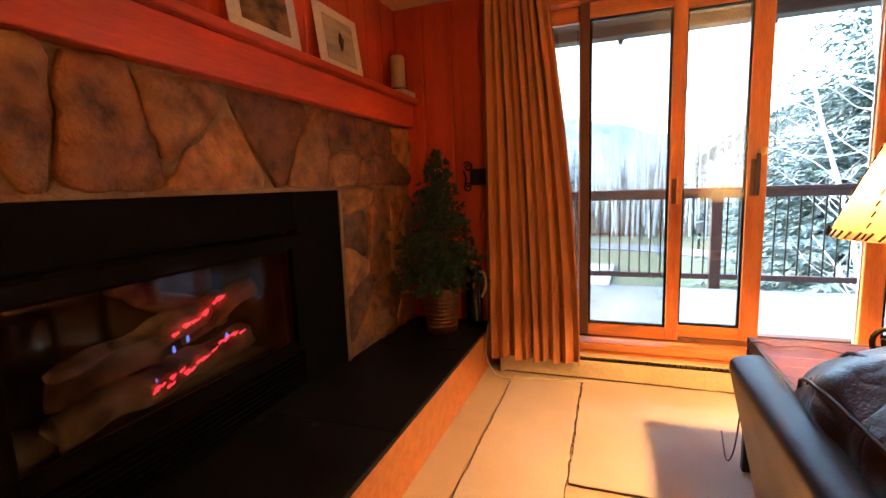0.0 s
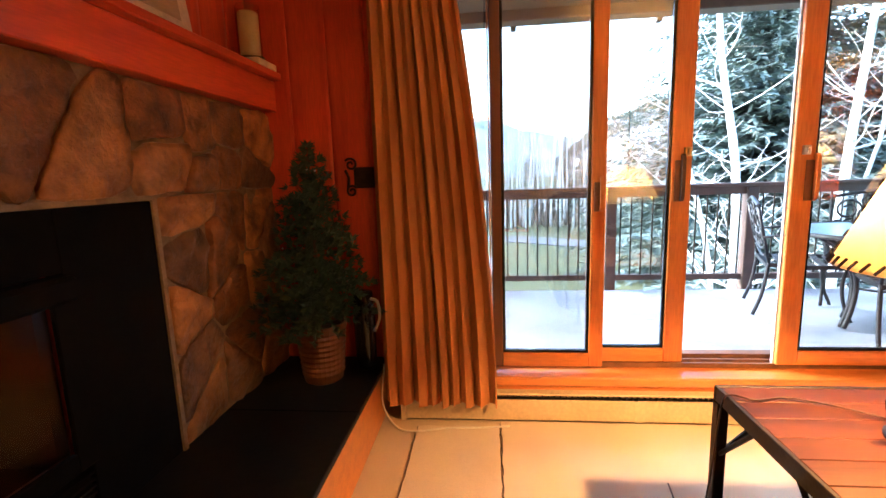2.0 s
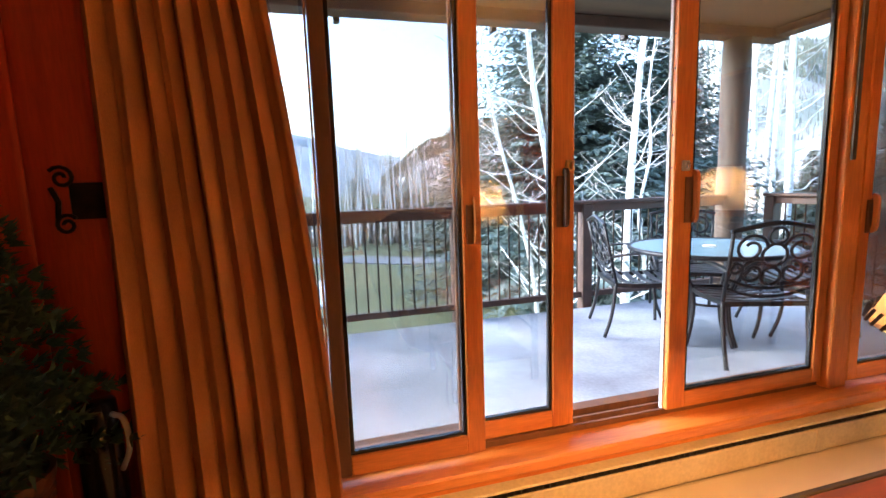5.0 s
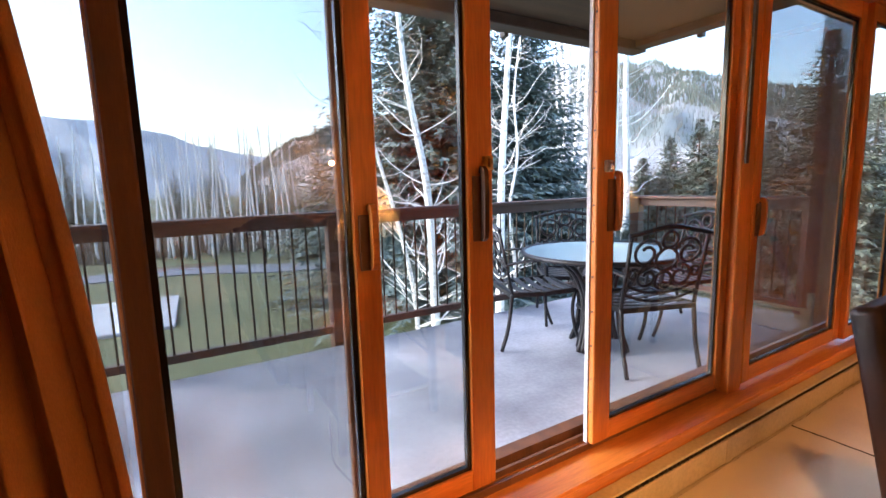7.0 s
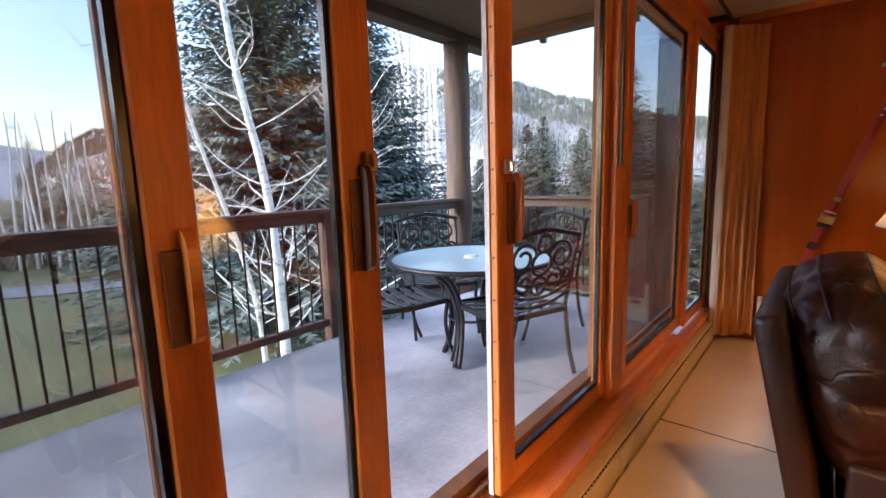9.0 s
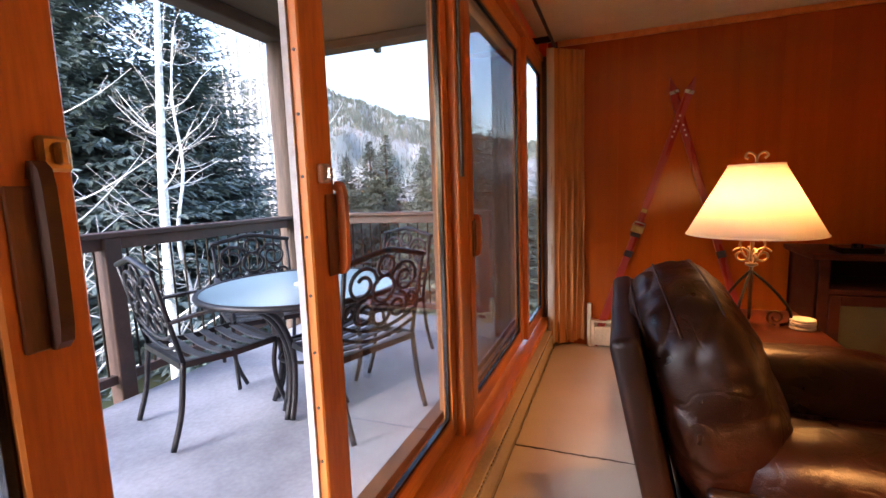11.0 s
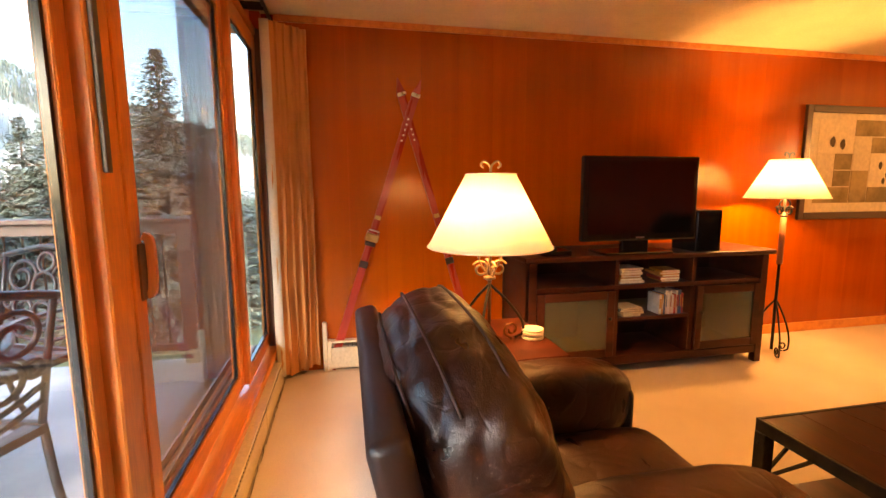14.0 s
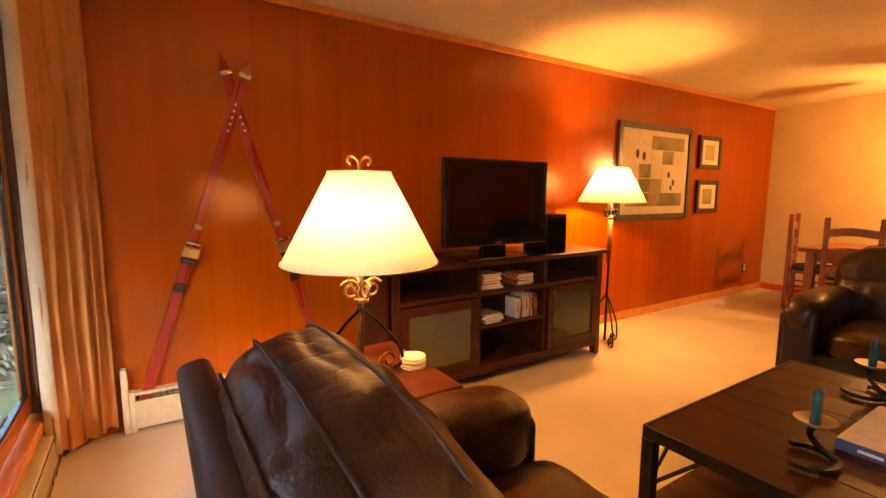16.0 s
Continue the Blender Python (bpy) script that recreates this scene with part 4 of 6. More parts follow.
# pictures on the mantel shelf
def mantel_picture(y0, y1, h, inner, label):
    w = y1 - y0
    p = thing("leaning_picture", label, "picture", "pictures on the mantel", pose(0.335, y0, 1.839, 0, -7, 0))
    part("mat_board", bx(-0.008, 0.0, 0, w, 0, h, bevel=0.002), WHITEMAT, p)
    part("photograph", bx(0.001, 0.004, w * 0.16, w * 0.84, h * 0.22, h * 0.86), inner, p, "small landscape photograph")
    return p


mantel_picture(2.36, 2.80, 0.42, PHOTO, "white matted autumn landscape photograph leaning on the wall")
mantel_picture(3.03, 3.47, 0.42, PHOTO, "white matted autumn landscape photograph leaning on the wall")
p3 = mantel_picture(3.63, 4.05, 0.36, PHOTOGREY, "white matted photograph of a tree in mist")
part("tree_motif", lathe(bmesh.new(), [(0.0005, 0.14), (0.012, 0.16), (0.02, 0.2), (0.0005, 0.25)], 6, 0.004, 0.21), DARKINK, p3)
can = thing("candle", "ivory pillar candle in a glass on a wood block", "candle")
part("block", bx(0.30, 0.44, 4.37, 4.56, 1.839, 1.872, bevel=0.004), CREAMPAPER, can)
part("candle_wax", lathe(bmesh.new(), [(0.048, 1.885), (0.048, 2.085), (0.040, 2.093), (0.0005, 2.091)], 20, 0.37, 4.44), WAX, can, smooth=False)
part("saucer", lathe(bmesh.new(), [(0.062, 1.8725), (0.065, 1.876), (0.065, 1.884), (0.0005, 1.8845)], 20, 0.37, 4.44), FINS, can)
part("glass_sleeve", lathe(bmesh.new(), [(0.057, 1.885), (0.057, 2.12), (0.055, 2.12), (0.055, 1.887)], 22, 0.37, 4.44), GLASS, can, smooth=True)

# small artificial fir in a ribbed pot on the hearth
def needle_tree(name, label, x, y, z0, height, radius, pot=True):
    rnd = random.Random(5)
    h = thing(name, label, "christmas tree", m=pose(x, y, z0))
    prof = [(0.085, 0.0), (0.095, 0.006), (0.098, 0.03)]
    for k in range(9):
        prof += [(0.100 + k * 0.0025, 0.035 + k * 0.027), (0.106 + k * 0.0025, 0.048 + k * 0.027)]
    prof += [(0.130, 0.285), (0.130, 0.30), (0.118, 0.30), (0.112, 0.25), (0.0005, 0.25)]
    part("pot", lathe(bmesh.new(), prof, 28), TERRACOTTA, h, "ribbed copper-brown plant pot")
    part("trunk", tube(bmesh.new(), [(0, 0, 0.24), (0.004, 0, 0.6), (0, 0.003, height)], 0.014, 7, taper=0.004), SPRUCEBARK, h)
    vs, fs = [], []
    z = 0.34
    while z < height:
        f = (z - 0.34) / (height - 0.34)
        ln = radius * (1 - f) ** 0.85 + 0.03
        count = max(3, int(15 * (1 - f) + 4))
        for k in range(count):
            a = rnd.uniform(0, 6.283)
            d = Vector((math.cos(a), math.sin(a), rnd.uniform(-0.35, 0.15) + 0.5 * f))
            L = ln * rnd.uniform(0.7, 1.1)
            side = Vector((-d.y, d.x, 0))
            for s in np.arange(0.12, 1.0, 0.045 / max(L, 0.05)):
                base = Vector((0, 0, z)) + d * L * s - Vector((0, 0, 0.04 * s * s))
                for q in range(10):
                    w = (side * rnd.uniform(-1, 1) + d * rnd.uniform(0.1, 1.0) + Vector((0, 0, rnd.uniform(-0.5, 0.7)))).normalized()
                    e = w.orthogonal().normalized() * 0.0088
                    tip = base + w * rnd.uniform(0.026, 0.05)
                    i = len(vs)
                    vs += [base - e, base + e, tip]
                    fs.append((i, i + 1, i + 2))
        z += 0.028 + 0.012 * (1 - f)
    me = bpy.data.meshes.new("crown")
    me.from_pydata([tuple(v) for v in vs], [], fs)
    me.materials.append(XMAS)
    o = new("crown", me)
    o.parent = h
    tagged(o, "dense dark green needle sprays")
    for k in range(12):
        f = rnd.random()
        a = rnd.uniform(0, 6.283)
        r = radius * (1 - f) * 0.9
        part("bauble", lathe(bmesh.new(), [(0.0003, -0.006), (0.006, 0), (0.0003, 0.006)], 8), rnd.choice((STEEL, SKIRED, STEEL)), h, smooth=True).location = (r * math.cos(a), r * math.sin(a), 0.36 + f * (height - 0.4))
    return h


needle_tree("potted_fir", "small artificial fir tree in a ribbed pot on the hearth", 0.665, 4.31, 0.2905, 1.16, 0.30)

# iron tieback on the wall, cords
hook = thing("wall_bracket", "dark ornate iron bracket on the red wall", "bracket")
part("plate", bx(0.80, 0.93, YN - 0.010, YN - 0.001, 1.235, 1.345, bevel=0.003), IRON, hook)
b = tube(bmesh.new(), spiral((0.79, YN - 0.02, 1.36), 0.008, 0.035, 0, 1.4, (1, 0, 0), (0, 0, 1)), 0.006, 6)
tube(b, spiral((0.79, YN - 0.02, 1.22), 0.008, 0.032, 180, -1.4, (1, 0, 0), (0, 0, 1)), 0.006, 6)
tube(b, [(0.76, YN - 0.02, 1.33), (0.78, YN - 0.03, 1.29), (0.77, YN - 0.02, 1.24)], 0.008, 6)
part("scroll", b, IRON, hook)
cord = thing("white_cord", "white electric cord along the heater", "cord")
part("cable", tube(bmesh.new(), curve_pts([(0.955, 4.40, 0.33), (0.945, 4.37, 0.12), (1.03, 4.33, 0.012), (1.15, 4.30, 0.016), (1.27, 4.33, 0.017), (1.42, 4.34, 0.017), (1.60, 4.36, 0.017)], 40), 0.005, 6), WHITEPLASTIC, cord, smooth=True)
jug = thing("black_jug", "black pitcher with a white handle on the hearth", "pitcher")
part("body", lathe(bmesh.new(), [(0.045, 0.2905), (0.055, 0.33), (0.058, 0.55), (0.05, 0.70), (0.0005, 0.71)], 16, 0.845, 4.47), BLACKPLASTIC, jug, smooth=True)
part("handle", tube(bmesh.new(), curve_pts([(0.895, 4.44, 0.67), (0.935, 4.41, 0.66), (0.945, 4.40, 0.58), (0.91, 4.43, 0.50)], 14), 0.008, 7), WHITEPLASTIC, jug, smooth=True)


# ---- curtains ----
def curtain(name, label, xa0, xa1, xb0, xb1, y, z0, z1, folds, depth, material, slant=0.0):
    """A gathered cloth: xa at the top, xb at the hem."""
    h = thing(name, label, "curtain", "curtains at the sliding doors")
    bm = bmesh.new()
    nx, nz = folds * 12, 26
    rows = []
    for side in (0, 1):
        grid = []
        for j in range(nz + 1):
            f = j / nz
            row = []
            for i in range(nx + 1):
                u = i / nx
                g = f ** 1.6
                x = (xb0 + (xb1 - xb0) * u) * (1 - g) + (xa0 + (xa1 - xa0) * u) * g
                ph = u * folds * 2 * math.pi + 0.9 * math.sin(u * 9 + 1.3) + 0.35 * math.sin(f * 3 + u * 12)
                amp = depth * (0.75 + 0.35 * math.sin(u * 23 + 2)) * (0.85 + 0.25 * (1 - f))
                yy = y - slant * u + amp * math.sin(ph) + 0.010 * noise.noise(Vector((u * 8, f * 5, 1)))
                x += 0.012 * math.sin(ph * 2 + 1) * (0.6 + 0.4 * (1 - f))
                row.append(bm.verts.new((x, yy + side * 0.004, z0 + (z1 - z0) * f + (0.010 * math.sin(ph * 0.5 + 1) if j == 0 else 0))))
            grid.append(row)
        rows.append(grid)
    for grid in rows:
        for a, b in zip(grid, grid[1:]):
            for i in range(nx):
                bm.faces.new((a[i], a[i + 1], b[i + 1], b[i]))
    for j in range(nz):
        for i in (0, nx):
            bm.faces.new((rows[0][j][i], rows[0][j + 1][i], rows[1][j + 1][i], rows[1][j][i]))
    part("cloth", bm, material, h, smooth=True)
    for k in range(folds):
        x = xa0 + (xa1 - xa0) * (k + 0.5) / folds
        part("ring", tube(bmesh.new(), spiral((x, y, z1 + 0.012), 0.017, 0.017, 0, 1, (0, 1, 0), (0, 0, 1), 14), 0.003, 5, cap=False), IRON, h)
    return h


curtain("curtain", "tan woven curtain gathered beside the fireplace, floor length", 0.965, 1.345, 0.955, 1.545, 4.385, 0.115, 2.335, 9, 0.034, CURTAIN)
corner = curtain("curtain", "tan curtain gathered in the corner by the skis", 5.775, 5.93, 5.775, 5.95, 4.40, 0.06, 2.335, 5, 0.026, CURTAIN, 0.20)
b = bmesh.new()
rows = [[b.verts.new((5.765 + 0.006 * math.sin(j * 0.9 + u), 4.40 + 0.055 * u, 0.06 + j * 0.0875)) for u in (0, 0.5, 1)] for j in range(27)]
for low, high in zip(rows, rows[1:]):
    for k in (0, 1):
        b.faces.new((low[k], low[k + 1], high[k + 1], high[k]))
edge = bmesh.ops.extrude_face_region(b, geom=b.faces[:])
bmesh.ops.translate(b, vec=(0.004, 0, 0), verts=[e for e in edge["geom"] if isinstance(e, bmesh.types.BMVert)])
part("lining", b, LINING, corner, "pale lining turned out at the curtain's edge", smooth=True)
rod = thing("curtain_rod", "dark iron curtain rod above the doors", "curtain rod")
part("bar", tube(bmesh.new(), [(0.92, 4.385, 2.352), (5.93, 4.40, 2.352)], 0.011, 10), IRON, rod, smooth=True)
for x in (1.0, 3.4, 5.60):
    part("bracket", bx(x, x + 0.02, 4.40, 4.539 if x > 1.1 else 4.598, 2.33, 2.372, bevel=0.003), IRON, rod)
part("finial", lathe(bmesh.new(), [(0.0005, -0.03), (0.022, -0.015), (0.024, 0.0), (0.016, 0.02), (0.0005, 0.03)], 14), IRON, rod, smooth=True).matrix_basis = pose(5.945, 4.40, 2.352, 0, 90, 0)


# ---- tables with iron frames ----
def iron_table(name, label, x0, x1, y0, y1, z, leg, planks, low=0.16, group="", wood=TABLEWOOD):
    """A plank top in an angle-iron frame, square legs and diagonal stays."""
    h = thing(name, label, "table", group)
    w = (y1 - y0 - 0.03) / planks
    for k in range(planks):
        part("plank", bx(x0 + 0.015, x1 - 0.015, y0 + 0.015 + k * w + 0.001, y0 + 0.015 + (k + 1) * w - 0.001, z - 0.028, z - 0.002, bevel=0.002), wood, h)
    fr = bx(x0, x1, y0, y0 + 0.014, z - 0.05, z, bevel=0.002)
    box(fr, x0, x1, y1 - 0.014, y1, z - 0.05, z, bevel=0.002)
    box(fr, x0, x0 + 0.014, y0 + 0.0145, y1 - 0.0145, z - 0.05, z, bevel=0.002)
    box(fr, x1 - 0.014, x1, y0 + 0.0145, y1 - 0.0145, z - 0.05, z, bevel=0.002)
    part("frame", fr, IRON, h, "black angle iron frame")
    for x in (x0, x1 - leg):
        for y in (y0, y1 - leg):
            l = part("leg", bx(x - 0.001, x + leg + 0.001, y - 0.001, y + leg + 0.001, 0.001, z - 0.051, bevel=0.003), IRON, h)
            sx, sy = (1 if x == x0 else -1), (1 if y == y0 else -1)
            cx, cy = x + leg / 2, y + leg / 2
            part("stay", tube(bmesh.new(), [(cx, cy, z - 0.24), (cx + sx * 0.19, cy, z - 0.052)], 0.008, 6), IRON, l)
            part("stay", tube(bmesh.new(), [(cx, cy, z - 0.24), (cx, cy + sy * 0.19, z - 0.052)], 0.008, 6), IRON, l)
            part("bolt", lathe(bmesh.new(), [(0.0005, -0.004), (0.007, -0.002), (0.007, 0.002)], 8), IRON, l).matrix_basis = pose(cx, y - 0.003 if sy > 0 else y + leg + 0.003, z - 0.09, 90, 0, 0)
    part("shelf", bx(x0 + 0.02, x1 - 0.02, y0 + 0.02, y1 - 0.02, low, low + 0.022, bevel=0.003), wood, h, "wooden lower shelf")
    return h


iron_table("end_table", "plank end table with a black iron frame", 2.235, 2.86, 3.06, 3.665, 0.585, 0.034, 6)
iron_table("coffee_table", "large dark plank coffee table with an iron frame", 3.07, 4.03, 1.20, 2.472, 0.45, 0.045, 7, 0.14, wood=DARKTABLE)
end2 = thing("lamp_table", "dark wood side table beside the armchair", "side table")
part("tabletop", bx(4.325, 4.90, 3.085, 3.66, 0.60, 0.635, bevel=0.006), WALNUT, end2)
for x in (4.36, 4.83):
    for y in (3.12, 3.59):
        part("leg", bx(x, x + 0.04, y, y + 0.04, 0.001, 0.599, bevel=0.003), WALNUT, end2)
part("apron", bx(4.37, 4.86, 3.135, 3.615, 0.53, 0.5995, bevel=0.003), WALNUT, end2)
stack = thing("coaster_stack", "stack of round cream coasters on the side table", "coasters")
for k in range(4):
    part("coaster", lathe(bmesh.new(), [(0.046, 0.636 + k * 0.0115), (0.050, 0.638 + k * 0.0115), (0.050, 0.645 + k * 0.0115), (0.046, 0.647 + k * 0.0115)], 22, 4.57 + 0.002 * (k % 2), 3.155), COASTER, stack)


# ---- lamps ----
def shade_part(h, cx, cy, z0, z1, r0, r1, material, label):
    bm = bmesh.new()
    seg = 36
    prof = [(r0, z0), (r1, z1)]
    inner = [(r1 - 0.0025, z1), (r0 - 0.0025, z0)]
    lathe_open = [[bm.verts.new((cx + r * math.cos(a), cy + r * math.sin(a), z)) for a in (2 * math.pi * k / seg for k in range(seg))] for r, z in prof + inner]
    for a, b in zip(lathe_open, lathe_open[1:] + lathe_open[:1]):
        for k in range(seg):
            bm.faces.new((a[k], a[(k + 1) % seg], b[(k + 1) % seg], b[k]))
    s = part("shade", bm, material, h, label, smooth=True)
    for r, z in ((r0, z0), (r1, z1)):
        part("trim", tube(bmesh.new(), spiral((cx, cy, z), r, r, 0, 1, (1, 0, 0), (0, 1, 0), 40), 0.004, 5, cap=False), material, s)
    return s


def scroll_top(h, cx, cy, z, s, material):
    """Two curls and a collar, as on the lamps' stems and finials."""
    f = bmesh.new()
    for sg in (-1, 1):
        tube(f, spiral((cx, cy + sg * s, z), s * 0.25, s * 0.85, 90, sg * 1.25, (0, 1, 0), (0, 0, 1), 20), s * 0.16, 6)
    tube(f, [(cx, cy, z - s * 1.4), (cx, cy, z + s * 0.4)], s * 0.2, 7)
    return part("scroll", f, material, h)


def scroll_lamp(name, label, category, cx, cy, base, z_sh0, z_sh1, r0, r1, foot_h, tall, material, metal):
    h = thing(name, label, category, "lamps with linen shades")
    shade_part(h, cx, cy, z_sh0, z_sh1, r0, r1, material, "ivory linen lampshade, lit")
    part("stem", tube(bmesh.new(), [(cx, cy, base + 0.03), (cx, cy, z_sh1 + 0.01)], 0.011 if tall else 0.008, 9), metal, h, smooth=True)
    spider = tube(bmesh.new(), [(cx, cy - r1 + 0.003, z_sh1 - 0.006), (cx, cy + r1 - 0.003, z_sh1 - 0.006)], 0.0025, 5)
    part("shade_spider", spider, metal, h)
    fin = bmesh.new()
    zf = z_sh1 + 0.02
    for sg in (-1, 1):
        tube(fin, curve_pts([(cx, cy, z_sh1), (cx, cy + sg * 0.006, zf + 0.02), (cx, cy + sg * 0.03, zf + 0.036), (cx, cy + sg * 0.044, zf + 0.02), (cx, cy + sg * 0.032, zf + 0.008)], 18), 0.005, 6)
    part("finial", fin, metal, h, "curled iron finial")
    zs = z_sh0 - 0.10
    coll = bmesh.new()
    for sg in (-1, 1):
        tube(coll, spiral((cx, cy + sg * 0.042, zs), 0.038, 0.010, 90 - sg * 60, sg * 1.4, (0, 1, 0), (0, 0, 1), 22), 0.0055, 6)
        tube(coll, curve_pts([(cx, cy + sg * 0.012, zs - 0.03), (cx, cy + sg * 0.05, zs + 0.05), (cx, cy + sg * 0.018, zs + 0.09)], 12), 0.0055, 6)
        tube(coll, spiral((cx + sg * 0.042, cy, zs), 0.038, 0.010, 90 - sg * 60, sg * 1.4, (1, 0, 0), (0, 0, 1), 22), 0.0055, 6)
    part("collar_scroll", coll, metal, h, "curled iron scrolls under the shade")
    part("collar", lathe(bmesh.new(), [(0.0085, zs - 0.052), (0.026, zs - 0.045), (0.026, zs - 0.036), (0.0085, zs - 0.03)], 14, cx, cy), metal, h)
    for k in range(3):
        a = radians(30 + 120 * k)
        d = Vector((math.cos(a), math.sin(a), 0))
        up = Vector((0, 0, 1))
        c = Vector((cx, cy, base))
        R = 0.17
        top = foot_h
        leg = curve_pts([c + up * top, c + d * R * 0.45 + up * top * 0.72, c + d * R * 0.88 + up * top * 0.36, c + d * R * 0.95 + up * 0.03, c + d * R * 0.72 + up * 0.007], 22)
        l = part("leg", tube(bmesh.new(), leg, 0.0065, 6), metal if tall else IRON, h)
        part("curl", tube(bmesh.new(), spiral(c + d * R * 0.62 + up * 0.045, 0.038, 0.012, -90, -1.3, d, up, 20), 0.0055, 6), metal, l)
    return h


scroll_lamp("table_lamp", "wrought iron table lamp with a lit ivory shade", "table lamp", 4.575, 3.362, 0.636, 1.065, 1.375, 0.272, 0.108, 0.26, False, LINENSHADE, BRONZE)
fl = scroll_lamp("floor_lamp", "wrought iron floor lamp with a lit ivory shade", "floor lamp", 5.58, 0.69, 0.002, 1.232, 1.515, 0.275, 0.125, 0.44, True, LINENSHADE, IRON)
part("column", tube(bmesh.new(), [(5.58, 0.69, 0.72), (5.58, 0.69, 1.12)], 0.020, 12), CHAIRWOOD, fl, "turned wood sleeve on the stem", smooth=True)
hide = thing("hide_lamp", "wrought iron table lamp with a laced rawhide shade", "table lamp")
hs = shade_part(hide, 2.60, 3.345, 1.035, 1.36, 0.225, 0.088, HIDESHADE, "lit rawhide lampshade with dark lacing")
for k in range(44):
    a = 2 * math.pi * k / 44
    p = Vector((2.60 + 0.232 * math.cos(a), 3.345 + 0.232 * math.sin(a), 1.035))
    q = Vector((2.60 + 0.225 * math.cos(a + 0.07), 3.345 + 0.225 * math.sin(a + 0.07), 1.058))
    part("stitch", tube(bmesh.new(), [p, q], 0.0035, 4), SEAM, hs)
for k in range(6):
    a = 2 * math.pi * (k + 0.5) / 6
    for j in range(10):
        f, g = j / 10, (j + 0.55) / 10
        r, s = 0.2315 - 0.14 * f, 0.2315 - 0.14 * g
        part("stitch", tube(bmesh.new(), [(2.60 + r * math.cos(a), 3.345 + r * math.sin(a), 1.038 + 0.32 * f), (2.60 + s * math.cos(a + 0.03), 3.345 + s * math.sin(a + 0.03), 1.038 + 0.32 * g)], 0.003, 4), SEAM, hs)
part("stem", tube(bmesh.new(), [(2.60, 3.345, 0.60), (2.60, 3.345, 1.365)], 0.010, 8), IRON, hide, smooth=True)
sc = bmesh.new()
for sg in (-1, 1):
    for ax in ((1, 0, 0), (0, 1, 0)):
        c = Vector((2.60, 3.345, 0.70)) + Vector(ax) * sg * 0.055
        tube(sc, spiral(c, 0.055, 0.016, -90, sg * 1.3, ax, (0, 0, 1), 22), 0.0085, 6)
        c = Vector((2.60, 3.345, 0.86)) + Vector(ax) * sg * 0.035
        tube(sc, spiral(c, 0.035, 0.012, 90, sg * 1.3, ax, (0, 0, 1), 20), 0.0075, 6)
part("scroll", sc, IRON, hide, "black curled iron base")
part("foot", lathe(bmesh.new(), [(0.085, 0.5855), (0.085, 0.594), (0.03, 0.606), (0.012, 0.63)], 20, 2.60, 3.345), IRON, hide, smooth=True)
part("cable", tube(bmesh.new(), curve_pts([(2.60, 3.44, 0.594), (2.50, 3.52, 0.592), (2.40, 3.57, 0.591), (2.30, 3.55, 0.591), (2.245, 3.58, 0.592), (2.222, 3.585, 0.55), (2.21, 3.60, 0.30), (2.20, 3.63, 0.10), (2.19, 3.70, 0.018), (2.22, 3.95, 0.018)], 50), 0.0035, 5), SEAM, hide, "dark lamp cord", smooth=True)


# ---- leather seats ----
def seam(h, pts, r=0.005):
    part("piping", tube(bmesh.new(), curve_pts(pts, 30), r, 6), SEAM, h, smooth=True)


